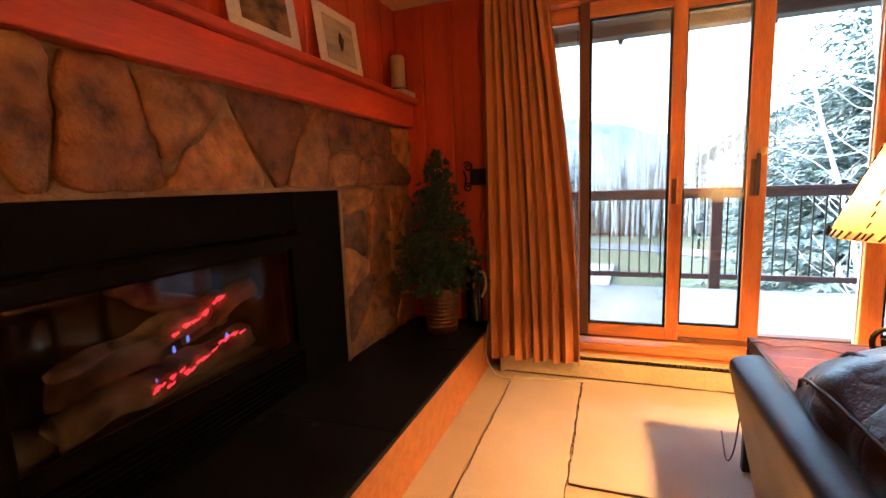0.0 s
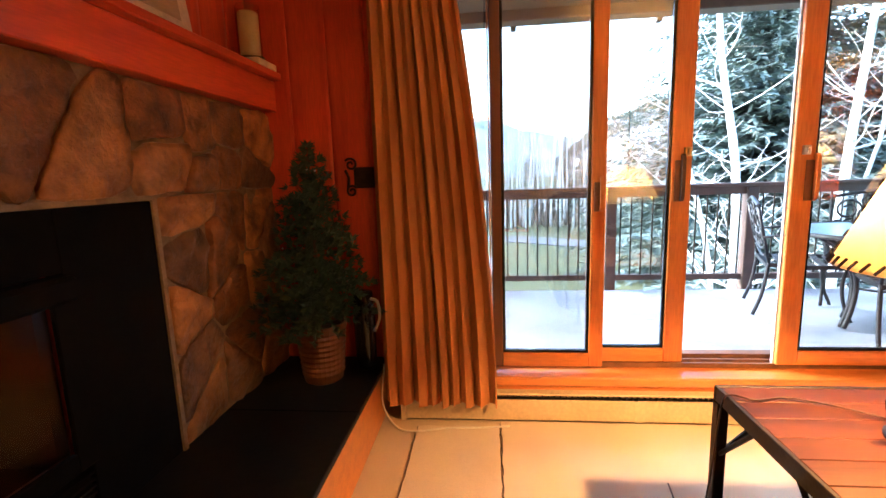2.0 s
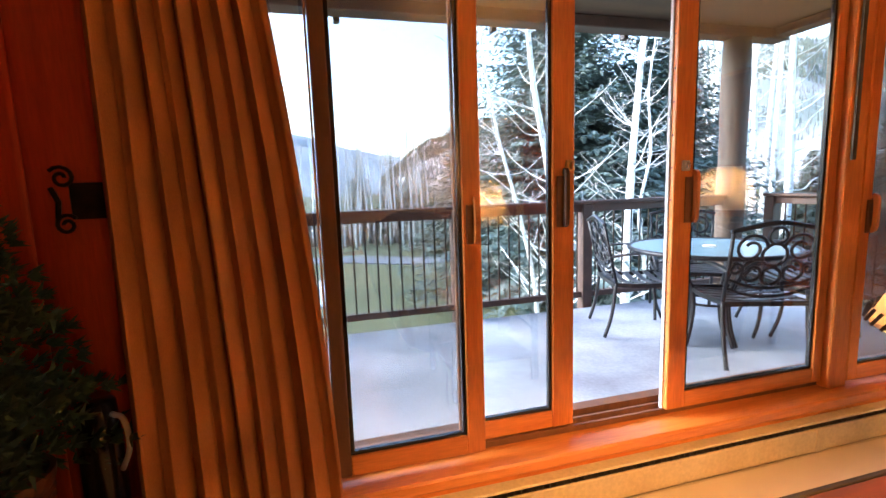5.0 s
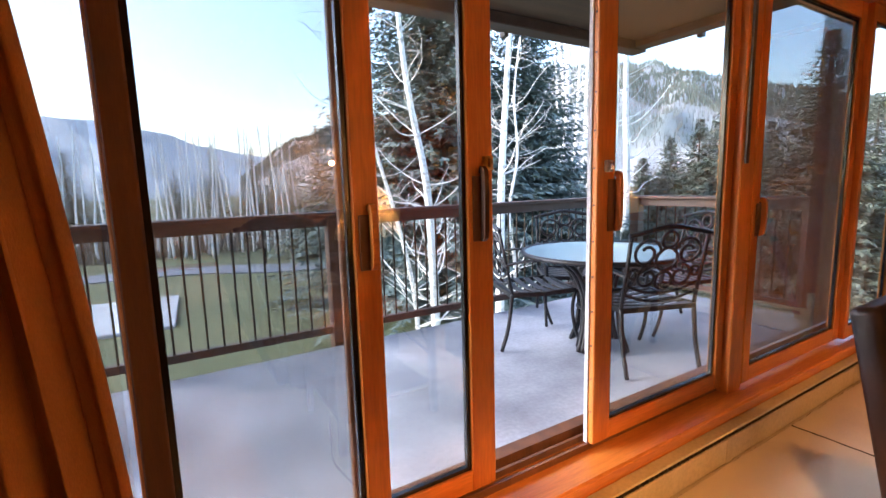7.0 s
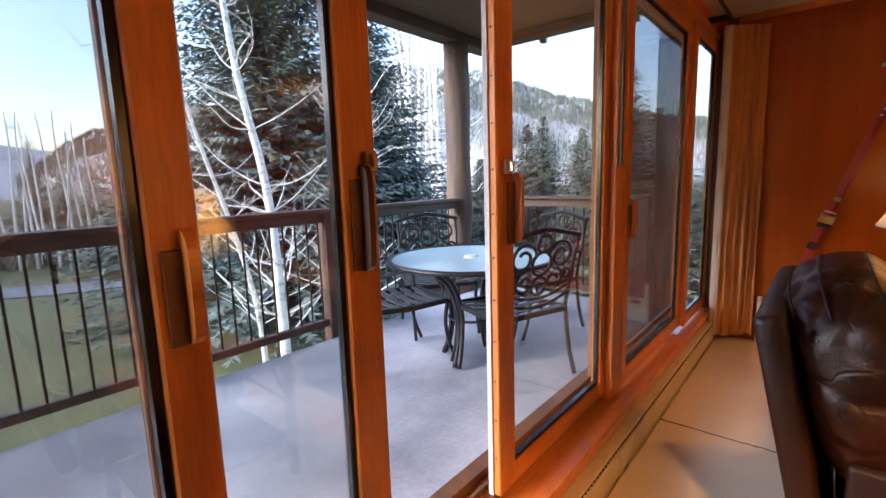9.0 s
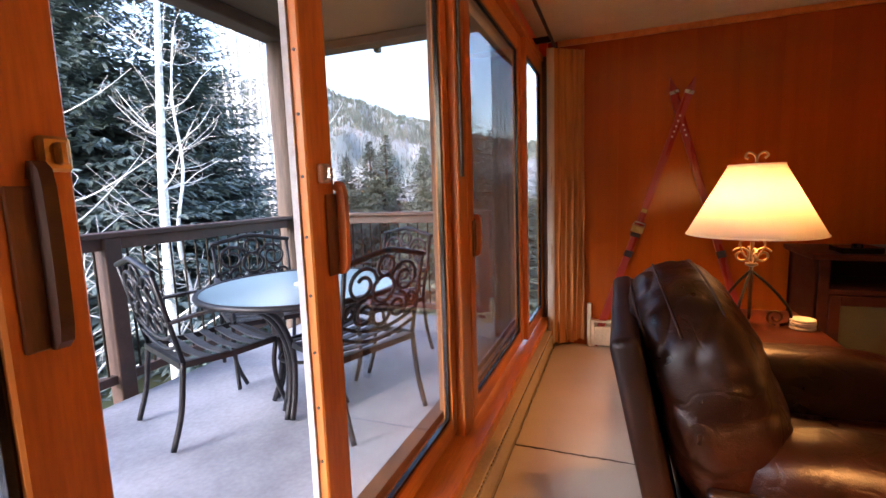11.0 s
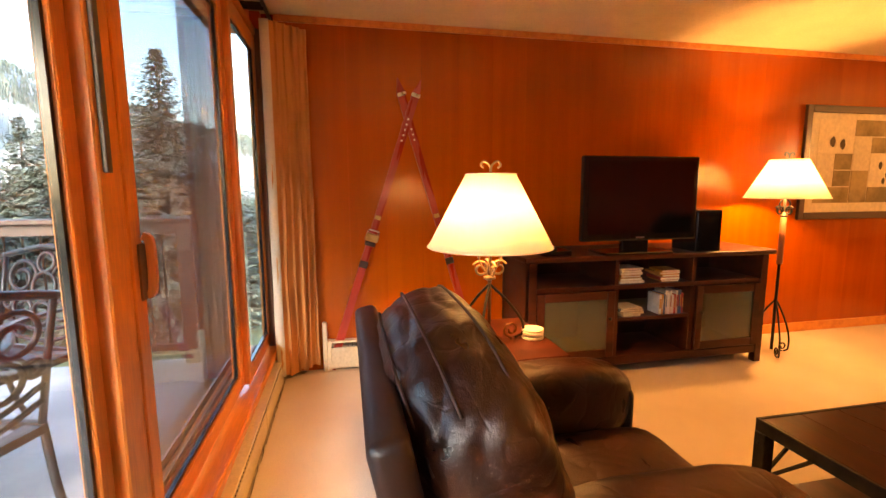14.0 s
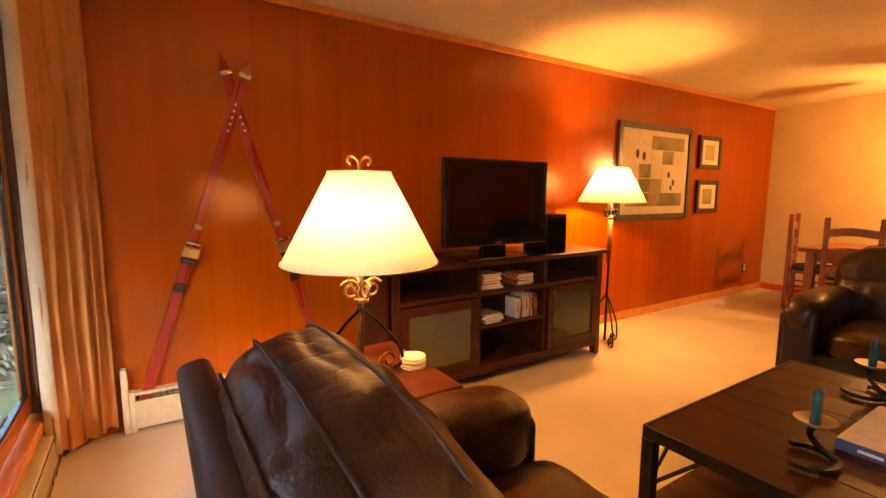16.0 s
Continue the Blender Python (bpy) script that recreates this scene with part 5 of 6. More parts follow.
def leather_seat(name, label, category, m, w, seats=1, back_h=0.99, depth=0.95):
    """A stuffed leather seat facing -y: x across, its back at y = 0."""
    h = thing(name, label, category, "brown leather seats", m)
    hw = w / 2
    lean = pose(0, 0, 0.12, -12, 0, 0)
    soft = pose(0, -0.215, 0.335, -20, 0, 0)
    ph = back_h - 0.33
    part("base", bx(-hw + 0.03, hw - 0.03, -depth + 0.06, -0.06, 0.03, 0.30, bevel=0.02, seg=2), LEATHERSIDE, h, smooth=True)
    bp = bmesh.new()
    box(bp, -hw + 0.02, hw - 0.02, -0.05, 0.03, -0.06, back_h - 0.25, bevel=0.025, m=lean, seg=3)
    part("back_panel", bp, LEATHERSIDE, h, "flat leather panel behind the back", smooth=True)
    for x in (-1, 1):
        part("foot", lathe(bmesh.new(), [(0.03, 0.001), (0.035, 0.03)], 12, x * (hw - 0.09), -0.14), WALNUT, h)
        part("foot", lathe(bmesh.new(), [(0.03, 0.001), (0.035, 0.03)], 12, x * (hw - 0.09), -depth + 0.12), WALNUT, h)
    inner = w - 0.46
    cw = inner / seats
    for k in range(seats):
        cx = -inner / 2 + (k + 0.5) * cw
        c = bmesh.new()
        cushion(c, cx, -depth / 2 - 0.06, 0.37, cw * 1.0, depth - 0.16, 0.20, 5.0, 0.008, 12, seed=k * 3.1)
        part("seat_cushion", c, LEATHER, h, smooth=True)
        b = bmesh.new()
        bw = (w - 0.06) / seats
        bxk = -(w - 0.06) / 2 + (k + 0.5) * bw
        cushion(b, bxk, 0, ph / 2, bw * 0.995, 0.36, ph, 3.0, 0.017, 44, m=soft, seed=k * 2.3 + 1, freq=4.2)
        part("back_cushion", b, LEATHER, h, "full creased leather back cushion", smooth=True)
        for yy in (-0.10, 0.02, 0.11):
            pts = []
            for s in np.linspace(-0.44, 0.44, 9):
                zz = ph / 2 + ph / 2 * max(0.0, 1 - abs(s * 2 / 0.995) ** 3.0 - abs(yy / 0.18) ** 3.0) ** (1 / 3.0)
                pts.append(soft @ Vector((bxk + s * bw, yy, zz + 0.006)))
            seam(h, pts, 0.004)
    for sg in (-1, 1):
        x = sg * (hw - 0.12)
        a = bmesh.new()
        cushion(a, x, -depth / 2 - 0.05, 0.51, 0.25, depth - 0.16, 0.30, 3.2, 0.005, 12, seed=sg * 4.0)
        arm = part("arm", a, LEATHER, h, "rolled leather arm", smooth=True)
        part("arm_front", bx(x - 0.095, x + 0.095, -depth + 0.045, -depth + 0.09, 0.04, 0.56, bevel=0.03, seg=3), LEATHERSIDE, arm, smooth=True)
        part("arm_side", bx(x + sg * 0.075, x + sg * 0.115, -depth + 0.06, -0.05, 0.04, 0.52, bevel=0.015, seg=2), LEATHERSIDE, arm, smooth=True)
    return h


leather_seat("armchair", "dark brown leather armchair with a creased back", "armchair", pose(3.845, 3.765, 0), 0.98, 1, 1.045, 0.89)
leather_seat("sofa", "dark brown leather sofa beside the end table", "sofa", pose(2.15, 1.76, 0, 0, 0, 90), 2.10, 2, 0.96, 0.95)
sofa2 = leather_seat("sofa", "dark brown leather sofa behind the coffee table", "sofa", pose(3.36, -0.46, 0, 0, 0, 180), 2.05, 2, 0.98, 0.98)
throw = thing("patterned_throw", "black and white throw over the sofa back", "throw")
b = bmesh.new()
cushion(b, 3.62, -0.375, 0.985, 0.5, 0.26, 0.05, 5, 0.006, 10)
part("cloth", b, SEAM, throw, smooth=True)
for k in range(8):
    part("motif", bx(3.40 + k * 0.058, 3.43 + k * 0.058, -0.40, -0.30, 1.008, 1.0135, bevel=0.004), WHITEMAT, throw)


# ---- television wall ----
def console():
    h = thing("media_console", "dark walnut media console with frosted glass doors", "media console", m=pose(5.45, 0.93, 0))
    L, D, H = 1.88, 0.53, 0.86
    part("top", bx(-0.025, D, -0.04, L + 0.04, H - 0.035, H, bevel=0.006), WALNUT, h)
    for y in (0.0, L - 0.05):
        part("side", bx(0.01, D, y, y + 0.05, 0.08, H - 0.036, bevel=0.003), WALNUT, h)
    for y in (0.0, L - 0.055):
        for x in (0.0, D - 0.06):
            part("leg", bx(x, x + 0.055, y, y + 0.055, 0.001, H - 0.037, bevel=0.003), WALNUT, h)
    part("back", bx(D - 0.02, D - 0.002, 0.05, L - 0.05, 0.09, H - 0.036), WALNUT, h)
    part("bottom", bx(0.012, D - 0.02, 0.05, L - 0.05, 0.09, 0.12), WALNUT, h)
    part("bottom_rail", bx(0.002, 0.03, 0.056, L - 0.056, 0.075, 0.135, bevel=0.003), WALNUT, h)
    part("shelf", bx(0.012, D - 0.02, 0.05, L - 0.05, 0.615, 0.645, bevel=0.002), WALNUT, h)
    for y in (0.62, 1.23):
        part("divider", bx(0.014, D - 0.02, y - 0.018, y + 0.018, 0.121, 0.614), WALNUT, h)
    for y in (0.62, 1.23):
        part("divider", bx(0.014, D - 0.02, y - 0.014, y + 0.014, 0.646, H - 0.036), WALNUT, h)
    part("shelf", bx(0.016, D - 0.02, 0.639, 1.211, 0.385, 0.407, bevel=0.002), WALNUT, h)
    for y0, y1, kx in ((0.058, 0.60, 0.56), (1.25, L - 0.058, 1.29)):
        d = part("door", bx(-0.008, 0.012, y0, y0 + 0.055, 0.14, 0.612, bevel=0.003), WALNUT, h, "walnut door with a frosted pane")
        part("stile", bx(-0.008, 0.012, y1 - 0.055, y1, 0.14, 0.612, bevel=0.003), WALNUT, d)
        for z in (0.14, 0.552):
            part("rail", bx(-0.007, 0.011, y0 + 0.056, y1 - 0.056, z, z + 0.06, bevel=0.003), WALNUT, d)
        part("pane", bx(0.0, 0.004, y0 + 0.056, y1 - 0.056, 0.20, 0.552), FROSTED, d, "frosted glass pane")
        part("knob", lathe(bmesh.new(), [(0.008, 0), (0.006, 0.008), (0.013, 0.016), (0.0005, 0.022)], 12), IRON, d, smooth=True).matrix_basis = pose(-0.009, kx, 0.42, 0, -90, 0)
    return h


console()
rnd = random.Random(8)


def books(x, y, z, n, flat, group, label, high=0.15):
    """A few volumes, lying in a pile or standing in a row, each a thing of its own."""
    for k in range(n):
        t = rnd.uniform(0.012, 0.022)
        c = rnd.choice(BOOKCOLS)
        if flat:
            w, d = rnd.uniform(0.13, 0.19), 0.16
            b = thing("magazine", label[0], "magazine", group, pose(x + rnd.uniform(-0.008, 0.008), y + rnd.uniform(-0.01, 0.01), z, 0, 0, rnd.uniform(-5, 5)))
            part("cover", bx(0, d, -w / 2, w / 2, 0, t - 0.0015, bevel=0.0015), c, b)
            part("page_block", bx(-0.0015, 0.0, -w / 2 + 0.003, w / 2 - 0.003, 0.003, t - 0.004), WHITEMAT, b)
            z += t
        else:
            hgt = high * rnd.uniform(0.8, 1.05)
            b = thing("disc_case", label[1], "disc case", group, pose(x, y, z, rnd.uniform(-3, 3), 0, 0))
            part("case", bx(0, 0.13, 0, t - 0.001, 0, hgt, bevel=0.0015), c, b)
            part("spine_label", bx(-0.001, 0.0, 0.003, t - 0.004, hgt * 0.3, hgt * 0.8), rnd.choice(BOOKCOLS), b)
            y += t + 0.001


LB = ("paper magazine lying in a pile on the console", "plastic disc case standing in the console")
books(5.49, 0.93 + 0.80, 0.6455, 5, True, "magazines in the console", LB)
books(5.49, 0.93 + 1.10, 0.6455, 6, True, "magazines in the console", LB)
books(5.49, 0.93 + 0.67, 0.4075, 12, False, "disc cases in the console", LB, 0.17)
books(5.49, 0.93 + 1.08, 0.4075, 4, True, "magazines in the console", LB)
tv = thing("television", "black flat television with a glossy screen, switched off", "television")
part("bezel", bx(5.44, 5.49, 1.585, 2.45, 0.955, 1.522, bevel=0.010, seg=2), BLACKPLASTIC, tv)
part("panel", bx(5.436, 5.4395, 1.625, 2.415, 1.005, 1.487), SCREEN, tv, "dark glossy screen")
part("rear_housing", bx(5.491, 5.56, 1.75, 2.29, 1.0, 1.4, bevel=0.02), BLACKPLASTIC, tv)
part("neck", bx(5.48, 5.53, 1.92, 2.12, 0.875, 0.96, bevel=0.006), BLACKPLASTIC, tv)
part("stand", bx(5.42, 5.66, 1.76, 2.28, 0.861, 0.876, bevel=0.006), BLACKPLASTIC, tv)
part("badge", bx(5.4345, 5.4385, 1.99, 2.05, 0.972, 0.982), STEEL, tv)
spk = thing("speaker_box", "black speaker box beside the television", "speaker")
part("cabinet", bx(5.45, 5.70, 1.36, 1.565, 0.861, 1.155, bevel=0.006), BLACKPLASTIC, spk)
part("grille", bx(5.446, 5.4495, 1.37, 1.555, 0.87, 1.145), SCREEN, spk)
rem = thing("cable_box", "small black receiver on the console", "receiver")
part("case", bx(5.47, 5.66, 2.50, 2.70, 0.861, 0.895, bevel=0.004), BLACKPLASTIC, rem)
part("knob", lathe(bmesh.new(), [(0.03, 0.8955), (0.026, 0.912), (0.0005, 0.914)], 16, 5.55, 2.60), SCREEN, rem)


def framed(name, label, y0, y1, z0, z1, border, group=""):
    h = thing(name, label, "picture", group)
    f = bx(XE - 0.034, XE - 0.004, y0, y0 + border, z0, z1, bevel=0.004)
    box(f, XE - 0.034, XE - 0.004, y1 - border, y1, z0, z1, bevel=0.004)
    box(f, XE - 0.034, XE - 0.004, y0 + border, y1 - border, z0, z0 + border, bevel=0.004)
    box(f, XE - 0.034, XE - 0.004, y0 + border, y1 - border, z1 - border, z1, bevel=0.004)
    part("frame", f, FRAMEWOOD, h, "dark wood picture frame")
    part("mat_board", bx(XE - 0.018, XE - 0.010, y0 + border, y1 - border, z0 + border, z1 - border), CREAMPAPER, h)
    return h


bigp = framed("framed_print", "large framed print of leaves in squares", -1.165, 0.107, 1.027, 2.005, 0.06)
cells = ((0, 0, 2, 1), (2, 0, 1, 2), (3, 0, 2, 1), (0, 1, 1, 2), (1, 1, 1, 1), (3, 1, 2, 2), (0, 3, 2, 2), (2, 2, 1, 2), (1, 2, 1, 1), (2, 4, 3, 1), (3, 3, 1, 1), (4, 3, 1, 1))
for k, (i, j, wc, hc) in enumerate(cells):
    uy, uz = 0.198, 0.146
    y1, z0 = -0.04 - i * uy, 1.165 + j * uz
    part("print_square", bx(XE - 0.0205, XE - 0.0185, y1 - wc * uy + 0.004, y1 - 0.004, z0 + 0.004, z0 + hc * uz - 0.004), (LEAFPAPER, LEAFPAPER, LEAFPAPER, CREAMPAPER)[k % 4] if k not in (5, 6) else CREAMPAPER, bigp)
for y, z, s in ((-0.20, 1.70, 0.045), (-0.31, 1.68, 0.045), (-0.76, 1.50, 0.035), (-0.85, 1.42, 0.035), (-0.81, 1.36, 0.03)):
    lf = bmesh.new()
    vv = [lf.verts.new((XE - 0.0212, y + s * 0.62 * math.cos(a), z + s * math.sin(a) * (1 + 0.12 * math.cos(3 * a)))) for a in np.linspace(0, 2 * math.pi, 14, endpoint=False)]
    r = bmesh.ops.extrude_face_region(lf, geom=[lf.faces.new(vv)])
    bmesh.ops.translate(lf, vec=(-0.001, 0, 0), verts=[e for e in r["geom"] if isinstance(e, bmesh.types.BMVert)])
    part("leaf_motif", lf, DARKINK, bigp)
for z0, z1 in ((1.585, 1.96), (1.08, 1.457)):
    sp = framed("small_framed_print", "small framed botanical print", -1.80, -1.335, z0, z1, 0.05, "small framed prints")
    part("print", bx(XE - 0.0205, XE - 0.0185, -1.665, -1.47, z0 + 0.10, z1 - 0.10), LEAFPAPER, sp)
outlet = thing("wall_outlet", "dark brown wall outlet plate", "outlet")
part("plate", bx(XE - 0.008, XE - 0.001, -2.683, -2.603, 0.27, 0.39, bevel=0.002), FRAMEWOOD, outlet)
for z in (0.30, 0.345):
    part("socket", bx(XE - 0.011, XE - 0.0082, -2.665, -2.621, z, z + 0.028, bevel=0.001), WHITEPLASTIC, outlet)
post = thing("heater_post", "short cream end post of the heater", "post")
part("body", bx(5.94, 5.995, 4.135, 4.165, 0.0, 0.36, bevel=0.004), HEATERPAINT, post)


# crossed wooden skis on the wall
def ski(a, b, label):
    """A ski from its tail a to its tip b, (y, z) on the wall, with toe binding."""
    a, b = Vector((a[0], a[1])), Vector((b[0], b[1]))
    ln = (b - a).length
    h = thing("wooden_ski", label, "ski", "crossed skis on the wall", pose(XE - 0.03, a.x, a.y, math.degrees(math.atan2(-(b.x - a.x), b.y - a.y)), 0, 0))
    bm = bmesh.new()
    rings = []
    for k in range(25):
        f = k / 24
        w = 0.023 + 0.007 * abs(f - 0.5) * 2 if f < 0.93 else 0.030 * max(0.05, math.sqrt(max(0.0, 1 - ((f - 0.93) / 0.07) ** 2)))
        off = -0.05 * max(0, (f - 0.90) / 0.10) ** 2
        t = 0.006 + 0.006 * (1 - abs(f - 0.5) * 2)
        rings.append([bm.verts.new((off + x, y, f * ln)) for x, y in ((-t, -w), (-t, w), (t, w), (t, -w))])
    for p, q in zip(rings, rings[1:]):
        for k in range(4):
            bm.faces.new((p[k], p[(k + 1) % 4], q[(k + 1) % 4], q[k]))
    bm.faces.new(rings[0])
    bm.faces.new(rings[-1][::-1])
    part("blade", bm, SKIRED, h, "red lacquered wooden blade")
    m0 = ln * 0.455
    bi = part("binding", bx(-0.05, -0.013, -0.045, 0.045, m0, m0 + 0.055, bevel=0.006), BRASS, h, "old metal toe binding")
    part("strap", bx(-0.04, -0.012, -0.038, 0.038, m0 - 0.035, m0 - 0.005, bevel=0.006), SEAM, bi)
    part("toe_bar", tube(bmesh.new(), curve_pts([(-0.014, -0.04, m0 + 0.06), (-0.05, -0.03, m0 + 0.08), (-0.05, 0.03, m0 + 0.08), (-0.014, 0.04, m0 + 0.06)], 14), 0.005, 6), STEEL, bi)
    part("heel_plate", bx(-0.022, -0.012, -0.03, 0.03, m0 - 0.20, m0 - 0.15, bevel=0.003), SEAM, h)
    part("toe_plate", bx(-0.022, -0.012, -0.02, 0.02, m0 + 0.16, m0 + 0.19, bevel=0.003), BRASS, h)
    part("tip_cap", bx(-0.045, -0.012, -0.03, 0.03, ln * 0.945, ln * 0.955, bevel=0.003), STEEL, h)
    for k in range(5):
        part("dot", lathe(bmesh.new(), [(0.007, 0), (0.0005, 0.003)], 8), WHITEMAT, h).matrix_basis = pose(-0.012, 0, ln * (0.80 + 0.018 * k), 0, -90, 0)
    return h


ski((4.115, 0.01), (3.441, 2.055), "red wooden ski leaning crosswise on the wall")
s2 = ski((3.006, 0.01), (3.601, 2.065), "red wooden ski crossing behind the other one")
s2.location.x += 0.02


# things on the coffee table
def horseshoe_candle(x, y, rz):
    h = thing("candle_holder", "iron candle holder with a horseshoe foot and teal candle", "candle holder", "candle holders on the coffee table", pose(x, y, 0.4515, 0, 0, rz))
    shoe = [(0.075 * math.cos(a), 0.085 * math.sin(a), 0.012) for a in np.linspace(-2.2, 2.2, 20)]
    part("horseshoe", flat_bar(bmesh.new(), shoe, 0.022, 0.016), IRON, h, "iron horseshoe foot")
    part("stem", tube(bmesh.new(), curve_pts([(0.07, 0, 0.02), (0.03, 0.0, 0.05), (0.0, 0, 0.09), (0.01, 0, 0.125)], 12), 0.010, 7), IRON, h)
    part("cup", lathe(bmesh.new(), [(0.01, 0.122), (0.045, 0.128), (0.06, 0.142), (0.057, 0.142), (0.02, 0.131), (0.0005, 0.130)], 18, 0.01, 0), BRONZE, h, smooth=True)
    part("candle_stick", lathe(bmesh.new(), [(0.014, 0.13), (0.013, 0.235), (0.004, 0.245), (0.0005, 0.25)], 12, 0.01, 0), GREENWAX, h, "teal green candle", smooth=True)


horseshoe_candle(3.60, 2.23, 200)
horseshoe_candle(3.67, 1.42, 160)
bk = thing("photo_book", "large book with a tan cover on the coffee table", "book")
part("cover", bx(3.10, 3.58, 1.62, 2.06, 0.484, 0.49, bevel=0.002), CREAMPAPER, bk, "tan book cover")
part("page_block", bx(3.11, 3.57, 1.63, 2.05, 0.457, 0.4835), WHITEMAT, bk)
part("back_cover", bx(3.10, 3.58, 1.62, 2.06, 0.4515, 0.4565, bevel=0.001), BOOKCOLS[5], bk)
part("spine", bx(3.10, 3.58, 2.0605, 2.066, 0.4515, 0.49, bevel=0.001), BOOKCOLS[5], bk, "dark blue lettered spine")
for k in range(4):
    part("lettering", bx(3.20 + k * 0.085, 3.265 + k * 0.085, 2.0665, 2.0675, 0.466, 0.476), WHITEMAT, bk)
for k, (x, y, r) in enumerate(((3.40, 1.82, 20), (3.42, 1.70, 8))):
    rc = thing("remote_control", "black remote control on the book", "remote control", "remote controls", pose(x, y, 0.491, 0, 0, r))
    part("case", bx(-0.09, 0.09, -0.022, 0.022, 0, 0.018, bevel=0.006, seg=2), BLACKPLASTIC, rc)
    for i in range(5):
        for j in (-1, 0, 1):
            part("button", bx(-0.07 + i * 0.025, -0.058 + i * 0.025, j * 0.013 - 0.004, j * 0.013 + 0.004, 0.0182, 0.021), WHITEPLASTIC, rc)


# ---- dining corner ----
def ladder_chair(m):
    h = thing("dining_chair", "stained pine ladder-back chair with a teal seat pad", "chair", "chairs round the dining table", m)
    for x in (-0.2, 0.2):
        part("back_post", bx(x - 0.022, x + 0.022, -0.022, 0.022, 0.001, 1.08, bevel=0.006), CHAIRWOOD, h)
        part("leg", bx(x - 0.022, x + 0.022, -0.44, -0.396, 0.001, 0.43, bevel=0.006), CHAIRWOOD, h)
    for z in (0.56, 0.74, 0.93):
        part("slat", flat_bar(bmesh.new(), curve_pts([(-0.18, 0, z), (0, 0.012, z + 0.02), (0.18, 0, z)], 10), 0.018, 0.075), CHAIRWOOD, h)
    part("seat", bx(-0.22, 0.22, -0.45, 0.0, 0.431, 0.46, bevel=0.006), CHAIRWOOD, h)
    c = bmesh.new()
    cushion(c, 0, -0.22, 0.485, 0.40, 0.40, 0.05, 4, 0.003, 8)
    part("seat_pad", c, TEAL, h, "teal seat pad", smooth=True)
    for z in (0.16, 0.28):
        for x in (-0.2, 0.2):
            part("stretcher", tube(bmesh.new(), [(x, -0.40, z), (x, -0.01, z)], 0.011, 7), CHAIRWOOD, h)
    return h


dc = ladder_chair(pose(5.33, -2.25, 0.0, 0, 0, -78))
copy_thing(dc, pose(4.62, -1.62, 0.0, 0, 0, 8))
copy_thing(dc, pose(4.10, -2.98, 0.0, 0, 0, 182))
dt = thing("dining_table", "heavy stained pine dining table", "dining table")
part("tabletop", bx(3.3, 5.12, -2.75, -1.80, 0.70, 0.745, bevel=0.008), CHAIRWOOD, dt)
for x in (3.36, 4.98):
    for y in (-2.70, -1.93):
        part("leg", bx(x, x + 0.08, y, y + 0.08, 0.001, 0.699, bevel=0.006), CHAIRWOOD, dt)
part("apron", bx(3.40, 5.02, -2.66, -1.89, 0.60, 0.6995, bevel=0.004), CHAIRWOOD, dt)
ch = thing("chandelier", "iron chandelier with small lit shades over the dining table", "chandelier")
part("rod", tube(bmesh.new(), [(4.2, -2.2, 2.44), (4.2, -2.2, 1.80)], 0.008, 7), IRON, ch)
part("canopy", lathe(bmesh.new(), [(0.06, 2.439), (0.05, 2.42), (0.01, 2.40)], 16, 4.2, -2.2), IRON, ch)
for k in range(5):
    a = 2 * math.pi * k / 5
    d = Vector((math.cos(a), math.sin(a), 0))
    c = Vector((4.2, -2.2, 1.82))
    ar = part("arm", tube(bmesh.new(), curve_pts([c, c + d * 0.14 + Vector((0, 0, -0.07)), c + d * 0.27 + Vector((0, 0, -0.02)), c + d * 0.28 + Vector((0, 0, 0.06))], 16), 0.007, 6), IRON, ch)
    p = c + d * 0.28
    part("small_shade", lathe(bmesh.new(), [(0.075, 1.87), (0.04, 1.98), (0.038, 1.98), (0.073, 1.87)], 16, p.x, p.y), LINENSHADE, ar, smooth=True)


